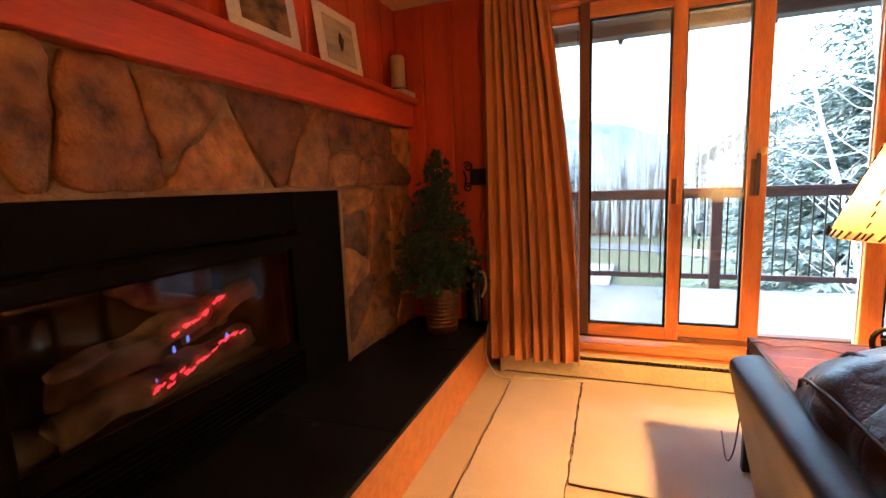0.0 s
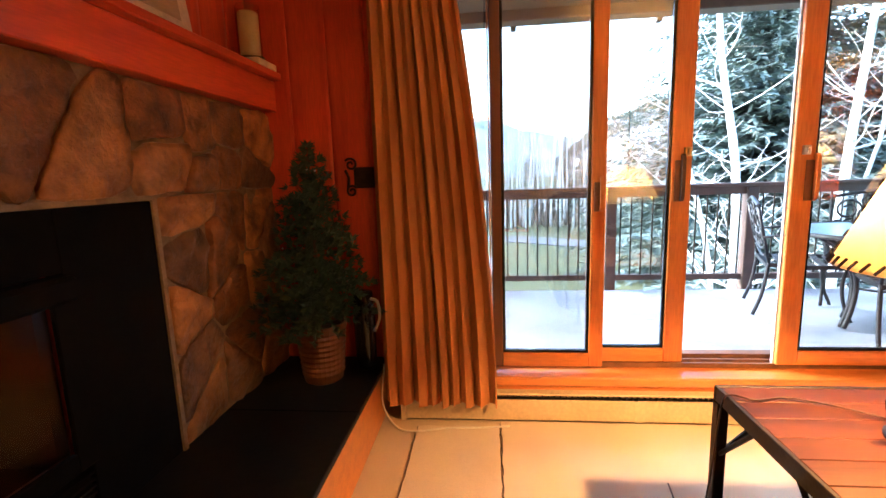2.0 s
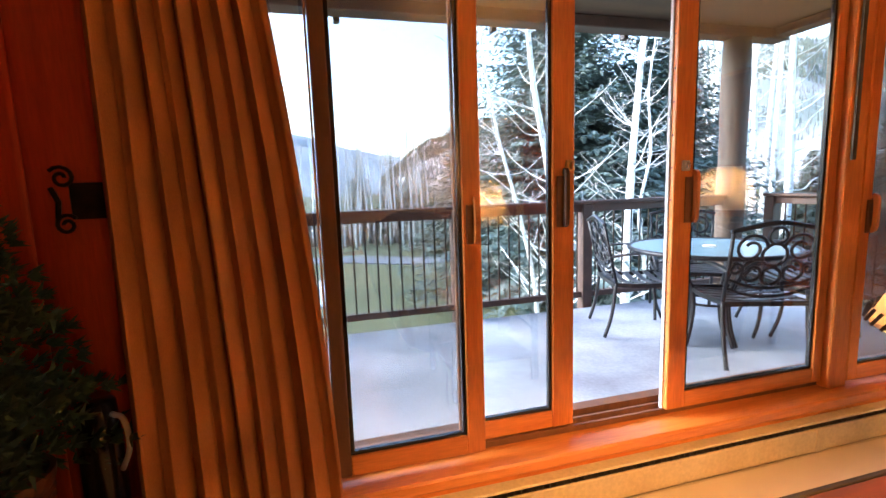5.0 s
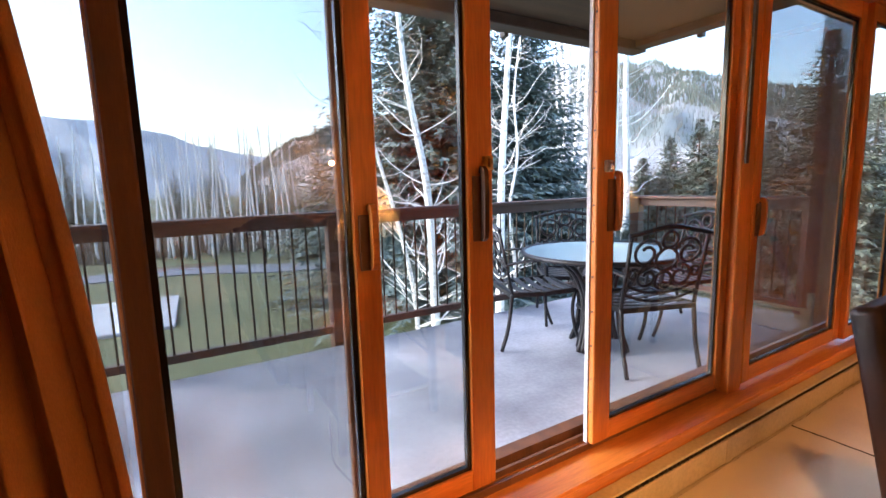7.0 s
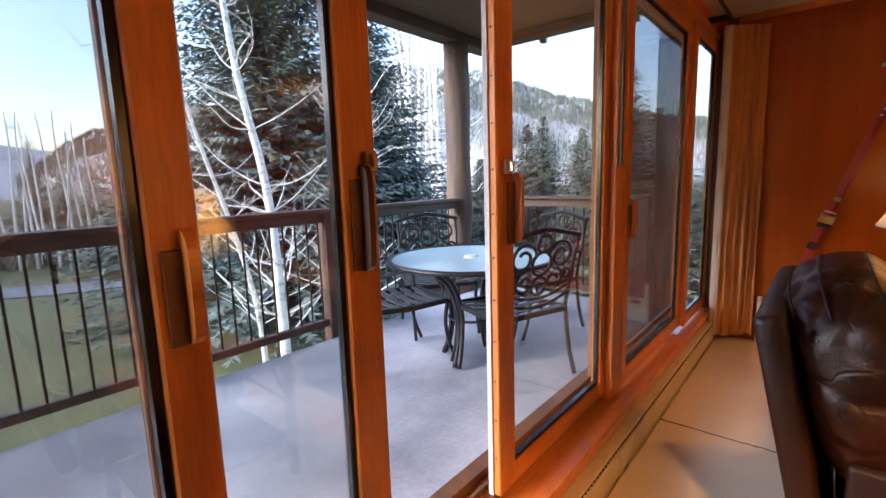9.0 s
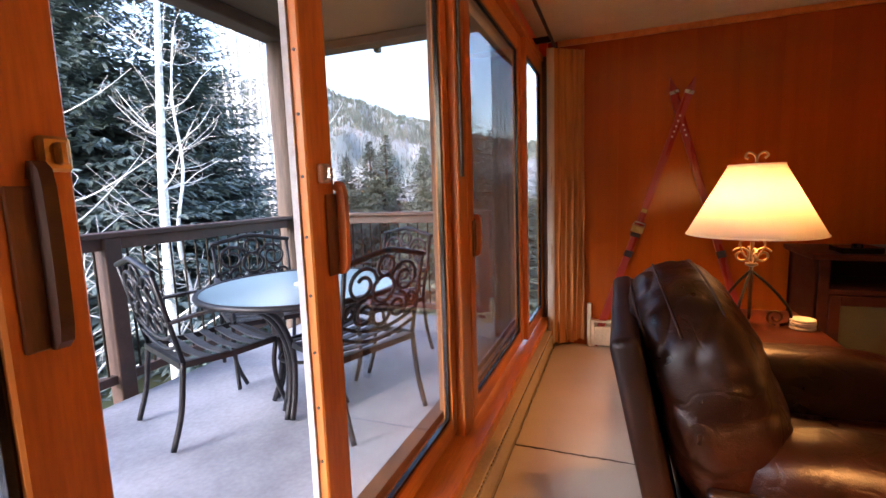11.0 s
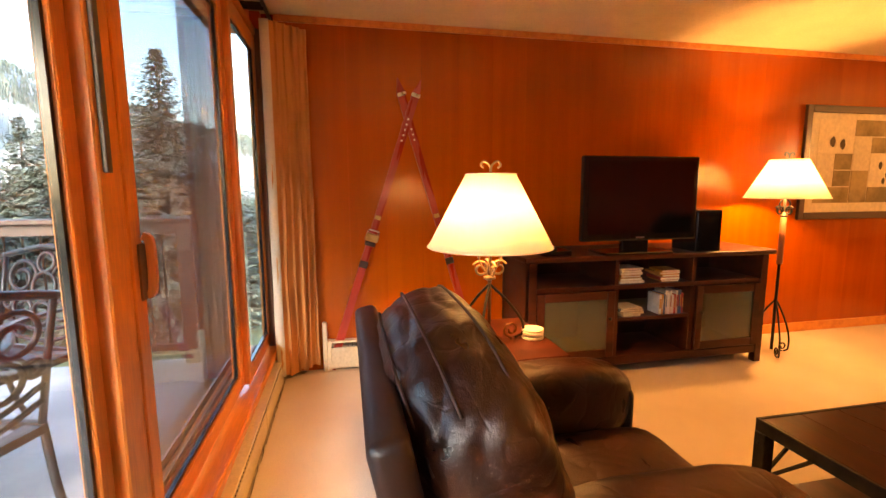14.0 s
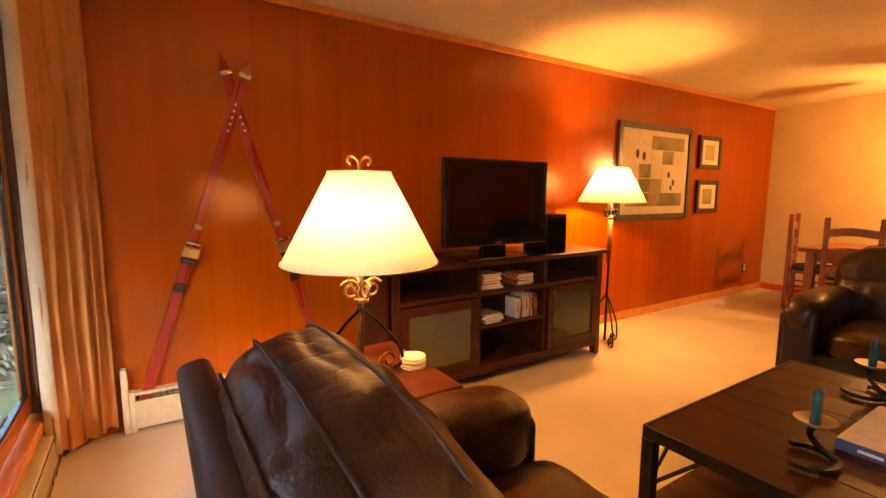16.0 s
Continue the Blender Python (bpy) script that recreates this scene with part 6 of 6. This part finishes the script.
# ---- patio set ----
def patio_chair(m):
    """Cast chair facing +y: scrolled back, slatted seat, curved arms."""
    h = thing("patio_chair", "charcoal cast metal patio chair with a scrolled back", "patio chair", "chairs round the patio table", m)
    W = 0.25
    for x in (-W, W):
        part("back_leg", tube(bmesh.new(), curve_pts([(x, -0.06, 0.008), (x, -0.01, 0.18), (x, 0.02, 0.42)], 12), 0.014, 7), PATIOIRON, h, smooth=True)
        part("front_leg", tube(bmesh.new(), curve_pts([(x, 0.54, 0.008), (x, 0.49, 0.14), (x, 0.47, 0.28), (x, 0.49, 0.41)], 14), 0.013, 7), PATIOIRON, h, smooth=True)
        part("arm", flat_bar(bmesh.new(), curve_pts([(x, -0.03, 0.62), (x * 1.10, 0.14, 0.645), (x * 1.15, 0.34, 0.64), (x * 1.08, 0.47, 0.58), (x * 1.0, 0.49, 0.42)], 22), 0.034, 0.014, (0, 0, 1)), PATIOSLAT, h)
        part("seat_rail", flat_bar(bmesh.new(), [(x, 0.02, 0.41), (x, 0.25, 0.40), (x, 0.50, 0.415)], 0.02, 0.03), PATIOIRON, h)
    for k in range(6):
        y = 0.05 + k * 0.085
        part("slat", flat_bar(bmesh.new(), curve_pts([(-W, y, 0.415), (0, y, 0.395), (W, y, 0.415)], 8), 0.045, 0.008), PATIOSLAT, h)
    for y in (0.012, 0.505):
        part("cross_rail", flat_bar(bmesh.new(), [(-W, y, 0.405), (W, y, 0.405)], 0.02, 0.03), PATIOIRON, h)
    lean = pose(0, 0.02, 0.42, 12, 0, 0)
    bk = part("backrest", bmesh.new(), PATIOIRON, h, "scrolled cast backrest")
    f = bmesh.new()
    for x in (-W, W):
        tube(f, [lean @ Vector((x, 0, 0)), lean @ Vector((x, 0, 0.25)), lean @ Vector((x * 1.02, 0.0, 0.46))], 0.012, 7)
    tube(f, [lean @ p for p in curve_pts([(-W * 1.08, 0, 0.45), (-W * 0.6, 0, 0.475), (0, 0, 0.50), (W * 0.6, 0, 0.475), (W * 1.08, 0, 0.45)], 20)], 0.015, 7)
    tube(f, [lean @ p for p in curve_pts([(-W, 0, 0.15), (-W * 0.5, 0, 0.10), (0, 0, 0.085), (W * 0.5, 0, 0.10), (W, 0, 0.15)], 16)], 0.010, 6)
    tube(f, [lean @ p for p in curve_pts([(-W, 0, 0.09), (-W * 0.5, 0, 0.045), (0, 0, 0.03), (W * 0.5, 0, 0.045), (W, 0, 0.09)], 16)], 0.010, 6)
    part("back_frame", f, PATIOIRON, bk, smooth=True)
    ax, ay = Vector((1, 0, 0)), Vector((0, 0, 1))
    for cx, cz, r, a0, tn in ((-0.14, 0.34, 0.095, 0, 1.4), (0.14, 0.34, 0.095, 180, -1.4), (-0.11, 0.19, 0.075, 90, 1.2), (0.11, 0.19, 0.075, 90, -1.2), (0.0, 0.30, 0.07, 90, 1.0), (0.0, 0.165, 0.055, -90, 1.0), (-0.205, 0.21, 0.04, 0, 1.2), (0.205, 0.21, 0.04, 180, -1.2), (0.0, 0.42, 0.05, 90, 1.0)):
        s = tube(bmesh.new(), [lean @ p for p in spiral((cx, 0, cz), r, r * 0.35 if abs(tn) > 1.1 else r, a0, tn, ax, ay, 24)], 0.010, 6)
        part("scroll", s, PATIOIRON, bk, smooth=True)
    return h


def facing(x, y, fx, fy):
    return pose(x, y, ZD + 0.001, 0, 0, math.degrees(math.atan2(fy, fx)) - 90)


pc = patio_chair(facing(3.70, 6.09, 0.94, -0.35))
copy_thing(pc, facing(4.12, 5.06, 0.33, 0.94))
copy_thing(pc, facing(4.72, 6.40, -0.58, -0.81))
copy_thing(pc, facing(5.26, 5.49, -0.92, 0.38))
pt = thing("patio_table", "round glass patio table on curved metal legs", "patio table", m=pose(4.19, 5.575, ZD))
part("glass_top", lathe(bmesh.new(), [(0.0005, 0.686), (0.515, 0.686), (0.518, 0.690), (0.515, 0.696), (0.0005, 0.696)], 48), TABLEGLASS, pt, "frosted glass top coloured with the sky's pale blue reflection")
part("rim", tube(bmesh.new(), spiral((0, 0, 0.688), 0.528, 0.528, 0, 1, (1, 0, 0), (0, 1, 0), 56), 0.016, 8, cap=False), PATIOIRON, pt, smooth=True)
part("ring", tube(bmesh.new(), spiral((0, 0, 0.30), 0.15, 0.15, 0, 1, (1, 0, 0), (0, 1, 0), 32), 0.009, 6, cap=False), PATIOIRON, pt, smooth=True)
for k in range(4):
    a = radians(8 + 90 * k + 90)
    for off in (-0.07, 0.07):
        d = Vector((math.cos(a + off), math.sin(a + off), 0))
        up = Vector((0, 0, 1))
        part("leg", tube(bmesh.new(), curve_pts([d * 0.44 + up * 0.68, d * 0.27 + up * 0.56, d * 0.16 + up * 0.36, d * 0.17 + up * 0.16, d * 0.22 + up * 0.012], 20), 0.016, 7), PATIOIRON, pt, smooth=True)
hub = thing("umbrella_cap", "small pale cap in the table's middle", "cap")
part("disc", lathe(bmesh.new(), [(0.045, ZD + 0.6965), (0.045, ZD + 0.706), (0.0005, ZD + 0.710)], 18, 4.19, 5.575), WHITEPLASTIC, hub)


# ---- trees ----
def spruce(name, label, x, y, height, radius, material, seed, z0=GZ, dens=1.0, spray=0.34, group="spruces"):
    """Tapered trunk and drooping whorls of needle sprays with gaps between."""
    rnd = random.Random(seed)
    h = thing(name, label, "spruce tree", group, pose(x, y, z0))
    part("trunk", tube(bmesh.new(), [(0, 0, -0.2), (0, 0, height * 0.5), (0, 0, height * 0.97)], 0.02 * height, 8, taper=0.02), SPRUCEBARK, h)
    vs, fs = [], []
    z = height * 0.04
    while z < height * 0.985:
        f = z / height
        ln = radius * (1 - f) ** 1.0
        for k in range(max(4, int((6 + 11 * (1 - f)) * dens))):
            a = rnd.uniform(0, 6.283)
            L = ln * rnd.choice((0.62, 0.85, 0.95, 1.0, 1.06, 1.14)) + 0.04
            droop = rnd.uniform(0.10, 0.34) * (1 - f) - 0.25 * f
            d = Vector((math.cos(a), math.sin(a), 0))
            side = Vector((-d.y, d.x, 0))
            steps = max(3, int(L / (spray * 0.42)))
            for s in range(1, steps + 1):
                t = s / steps
                p = d * L * t + Vector((0, 0, z - droop * L * t * t + 0.06 * L * t ** 4))
                for q in (-1, 1, 0):
                    sp = spray * rnd.uniform(0.6, 1.25) * (0.55 + 0.6 * (1 - t)) * (1 - 0.62 * f)
                    w = (side * q * rnd.uniform(0.5, 1.0) + d * rnd.uniform(0.3, 0.9) + Vector((0, 0, rnd.uniform(-0.55, 0.2)))).normalized()
                    e = (w.cross(Vector((rnd.uniform(-0.6, 0.6), rnd.uniform(-0.6, 0.6), 1)))).normalized() * sp * 0.15
                    i = len(vs)
                    vs += [p - e, p + e, p + w * sp + e * 0.25, p + w * sp * 0.62 - e * 1.2]
                    fs += [(i, i + 1, i + 2), (i, i + 2, i + 3)]
        z += height * 0.021 * rnd.uniform(0.7, 1.3) / dens ** 0.5
    me = bpy.data.meshes.new("crown")
    me.from_pydata([tuple(v) for v in vs], [], fs)
    me.materials.append(material)
    o = tagged(new("crown", me), kind="stuff")
    o.parent = h
    return h


def aspen(name, label, x, y, height, r, seed, bends, z0=GZ, twigs=26, limb=1.0, group="aspens", seg=8):
    """A bare aspen: bent white trunk, upswept limbs and fine twigs. bends: sideways drift of the trunk at quarter heights."""
    rnd = random.Random(seed)
    h = thing(name, label, "aspen tree", group, pose(x, y, z0))
    spine = curve_pts([(bx_, by_, height * k / (len(bends) - 1)) for k, (bx_, by_) in enumerate(bends)], 24)
    part("trunk", tube(bmesh.new(), spine, r, seg, taper=r * 0.25), BARK, h, smooth=True)
    lim, tw = bmesh.new(), bmesh.new()
    for k in range(twigs):
        f = rnd.uniform(0.12, 0.97)
        p = spine[int(f * (len(spine) - 1))]
        a = rnd.uniform(0, 6.283)
        L = limb * rnd.uniform(0.6, 1.7) * (1.15 - f * 0.6)
        d = Vector((math.cos(a), math.sin(a), rnd.uniform(0.05, 0.8)))
        pts = curve_pts([p, p + d * L * 0.35 + Vector((0, 0, rnd.uniform(-0.08, 0.1) * L)), p + d * L * 0.7 + Vector((rnd.uniform(-0.1, 0.1), rnd.uniform(-0.1, 0.1), 0.12 * L)), p + d * L + Vector((0, 0, 0.25 * L))], 9)
        tube(lim, pts, max(0.008, r * 0.22 * (1.1 - f)), 5, taper=0.004)
        for j in range(5):
            q = pts[rnd.randrange(2, len(pts))]
            e = Vector((rnd.uniform(-1, 1), rnd.uniform(-1, 1), rnd.uniform(-0.3, 0.8))) * rnd.uniform(0.2, 0.5) * limb
            tube(tw, [q, q + e * 0.5 + Vector((0, 0, 0.03)), q + e], 0.006, 3, taper=0.003)
    tagged(part("limb", lim, BARK, h, "bare pale limbs"), kind="stuff")
    tagged(part("twig", tw, TWIG, h, "fine bare twigs"), kind="stuff")
    return h


spruce("spruce_tree", "tall blue-green spruce behind the deck railing", 9.9, 17.2, 15.5, 5.7, NEEDLES, 3, dens=2.6, spray=0.48)
spruce("spruce_tree", "tall blue-green spruce behind the deck railing", 13.2, 16.6, 11.8, 4.1, NEEDLES, 31, dens=2.2, spray=0.46)
aspen("aspen_tree", "white forked aspen close to the deck", 6.2, 11.35, 9.5, 0.105, 4, [(0, 0), (-0.02, 0.0), (-0.12, 0), (-0.42, 0.1), (-0.60, 0.1), (-0.62, 0.2)], twigs=46, limb=1.2)
aspen("aspen_tree", "straight white aspen close to the deck", 8.35, 12.0, 10.0, 0.115, 9, [(0, 0), (0.05, 0.0), (0.12, 0), (0.28, 0), (0.42, 0), (0.5, 0.2)], twigs=46, limb=1.2)
aspen("aspen_tree", "thin bare aspen branching low by the deck", 5.3, 11.9, 8.0, 0.06, 14, [(0.8, 0), (0.7, 0), (0.35, 0), (-0.1, 0), (-0.4, 0), (-0.5, 0)], twigs=34, limb=1.1)
aspen("aspen_tree", "thin bare aspen branching low by the deck", 9.6, 13.0, 7.5, 0.06, 19, [(0, 0), (0.1, 0), (-0.1, 0), (0.2, 0), (0.1, 0), (0.3, 0)], twigs=34, limb=1.1)

# spruces beyond the side railing
for k, (az, d, top, r) in enumerate(((60.4, 26, 6.4, 3.0), (57.6, 27, 4.6, 2.8), (54.8, 26, 2.6, 2.8), (62.3, 25, 7.2, 2.8), (66.8, 24, 5.6, 2.6), (51.5, 30, 1.0, 2.6), (62, 20, 0.0, 2.6), (57, 19, -1.0, 2.6), (67, 18, 0.5, 2.6), (72, 17, 1.5, 2.4), (77, 18, 2.0, 2.6))):
    spruce("spruce_tree", "olive green spruce on the slope", 2 + d * math.sin(radians(az)), 3.8 + d * math.cos(radians(az)), 1.33 - GZ + d * math.tan(radians(top)), r, NEEDLESFAR, 40 + k, spray=0.42, dens=1.7)
spruce("spruce_tree", "dark tall spruce near the house corner", 2.4 + 15 * math.sin(radians(71.2)), 3.9 + 15 * math.cos(radians(71.2)), 1.33 - GZ + 15 * math.tan(radians(13.9)), 2.9, NEEDLESFAR, 60, spray=0.38, dens=2.2)
spruce("spruce_tree", "dark spruce near the house corner", 2.4 + 19 * math.sin(radians(74.8)), 3.9 + 19 * math.cos(radians(74.8)), 1.33 - GZ + 19 * math.tan(radians(7.5)), 2.2, NEEDLESFAR, 61, spray=0.32, dens=1.4)
spruce("spruce_tree", "dark spruce near the house corner", 2.4 + 21 * math.sin(radians(81.5)), 3.9 + 21 * math.cos(radians(81.5)), 1.33 - GZ + 21 * math.tan(radians(5.5)), 2.4, NEEDLESFAR, 62, spray=0.32, dens=1.3)
# across the lawn
for k, (az, d, top, r) in enumerate(((5.3, 38, 5.2, 2.3), (9.3, 37, 4.6, 2.1), (16.6, 27, 7.4, 2.9), (-7.5, 40, 4.2, 2.8), (-4.2, 42, 3.8, 2.6), (13.4, 40, 3.2, 2.2), (20.5, 31, 6.5, 2.9), (-14, 38, 4.5, 2.8), (1.5, 46, 2.6, 2.6), (11.3, 46, 2.4, 2.4))):
    spruce("spruce_tree", "dark green spruce across the lawn", 1.6 + d * math.sin(radians(az)), 3.4 + d * math.cos(radians(az)), 1.33 - GZ + d * math.tan(radians(top)), r, NEEDLESFAR, 80 + k, spray=0.36, dens=1.0)
rnd = random.Random(21)
kinds = [aspen("aspen_tree", "slender white aspen across the lawn", 1.6 + 31 * math.sin(radians(a)), 3.4 + 31 * math.cos(radians(a)), 6.6 + k * 0.5, 0.085, 100 + k, [(0, 0), (0.05, 0), (0.1 * (k - 1), 0), (0.2 * (k - 1), 0), (0.3 * (k - 1), 0), (0.3 * (k - 1), 0.1)], twigs=20, limb=0.75, seg=6) for k, a in enumerate((0.3, 4.2, 7.6))]
for az in (-13, -11.5, -9, -8.2, -6.5, -5, -3, -1.6, -0.6, 1.4, 2.2, 3.2, 3.9, 5.4, 6.2, 8.8, 9.6, 11.2, 12.4, 14.0, -15, -17, -20, -12.2, -10.2, -7.3, -5.8, -4.0, -2.3, 0.8, 1.9, 2.7, 4.6, 5.0, 6.8, 8.2, 9.2, 10.4, 11.8, 13.1):
    d = rnd.uniform(28, 37)
    copy_thing(rnd.choice(kinds), pose(1.6 + d * math.sin(radians(az)), 3.4 + d * math.cos(radians(az)), GZ, rnd.uniform(-2, 2), rnd.uniform(-2, 2), rnd.uniform(0, 360)))
for az in (45.5, 46.0, 46.6, 47.2, 47.7, 48.2, 48.7, 49.3, 50.0, 50.8, 51.8, 53, 44.6):
    d = rnd.uniform(22, 30)
    copy_thing(rnd.choice(kinds), pose(2 + d * math.sin(radians(az)), 3.8 + d * math.cos(radians(az)), GZ + 1.0, rnd.uniform(-2, 2), rnd.uniform(-2, 2), rnd.uniform(0, 360)) @ Matrix.Scale(rnd.uniform(1.5, 2.1), 4))
# dry scrub under the trees
vs, fs = [], []
for k in range(5200):
    az = rnd.uniform(-24, 26)
    d = rnd.uniform(31, 50)
    p = Vector((1.6 + d * math.sin(radians(az)), 3.4 + d * math.cos(radians(az)), GZ))
    hgt = rnd.uniform(0.4, 1.5)
    e = Vector((rnd.uniform(-1, 1), rnd.uniform(-1, 1), 0)).normalized() * rnd.uniform(0.04, 0.12)
    tip = p + Vector((rnd.uniform(-0.5, 0.5), rnd.uniform(-0.5, 0.5), hgt))
    i = len(vs)
    vs += [p - e, p + e, tip + e * 0.3, tip - e * 0.3]
    fs.append((i, i + 1, i + 2, i + 3))
me = bpy.data.meshes.new("undergrowth")
me.from_pydata([tuple(v) for v in vs], [], fs)
me.materials.append(SHRUB)
tagged(new("undergrowth", me), "dry brown scrub under the trees", "shrubs", kind="stuff")
bol = thing("path_light", "small dark bollard light by the path", "bollard light")
part("post", tube(bmesh.new(), [(5.9, 27.9, GZ), (5.9, 27.9, GZ + 0.75)], 0.07, 8), IRON, bol)
part("cap", lathe(bmesh.new(), [(0.09, GZ + 0.751), (0.09, GZ + 0.85), (0.0005, GZ + 0.9)], 10, 5.9, 27.9), IRON, bol)

# ---- boards of the walls ----
boards(wall_east, "y", XE + 0.0115, 0.0115, YS, 4.475, 0.0, HC, 0.26, PANEL)
boards(wall_north, "x", YN, 0.0115, XW, 1.10, 0.0, HC, 0.205, REDWOOD)
boards(wall_west, "y", XW - 0.0005, 0.0115, YS, YN, 1.84, HC, 0.205, REDWOOD)
boards(wall_west, "y", XW - 0.0005, 0.0115, YS, 0.298, 0.0, 1.84, 0.205, REDWOOD)
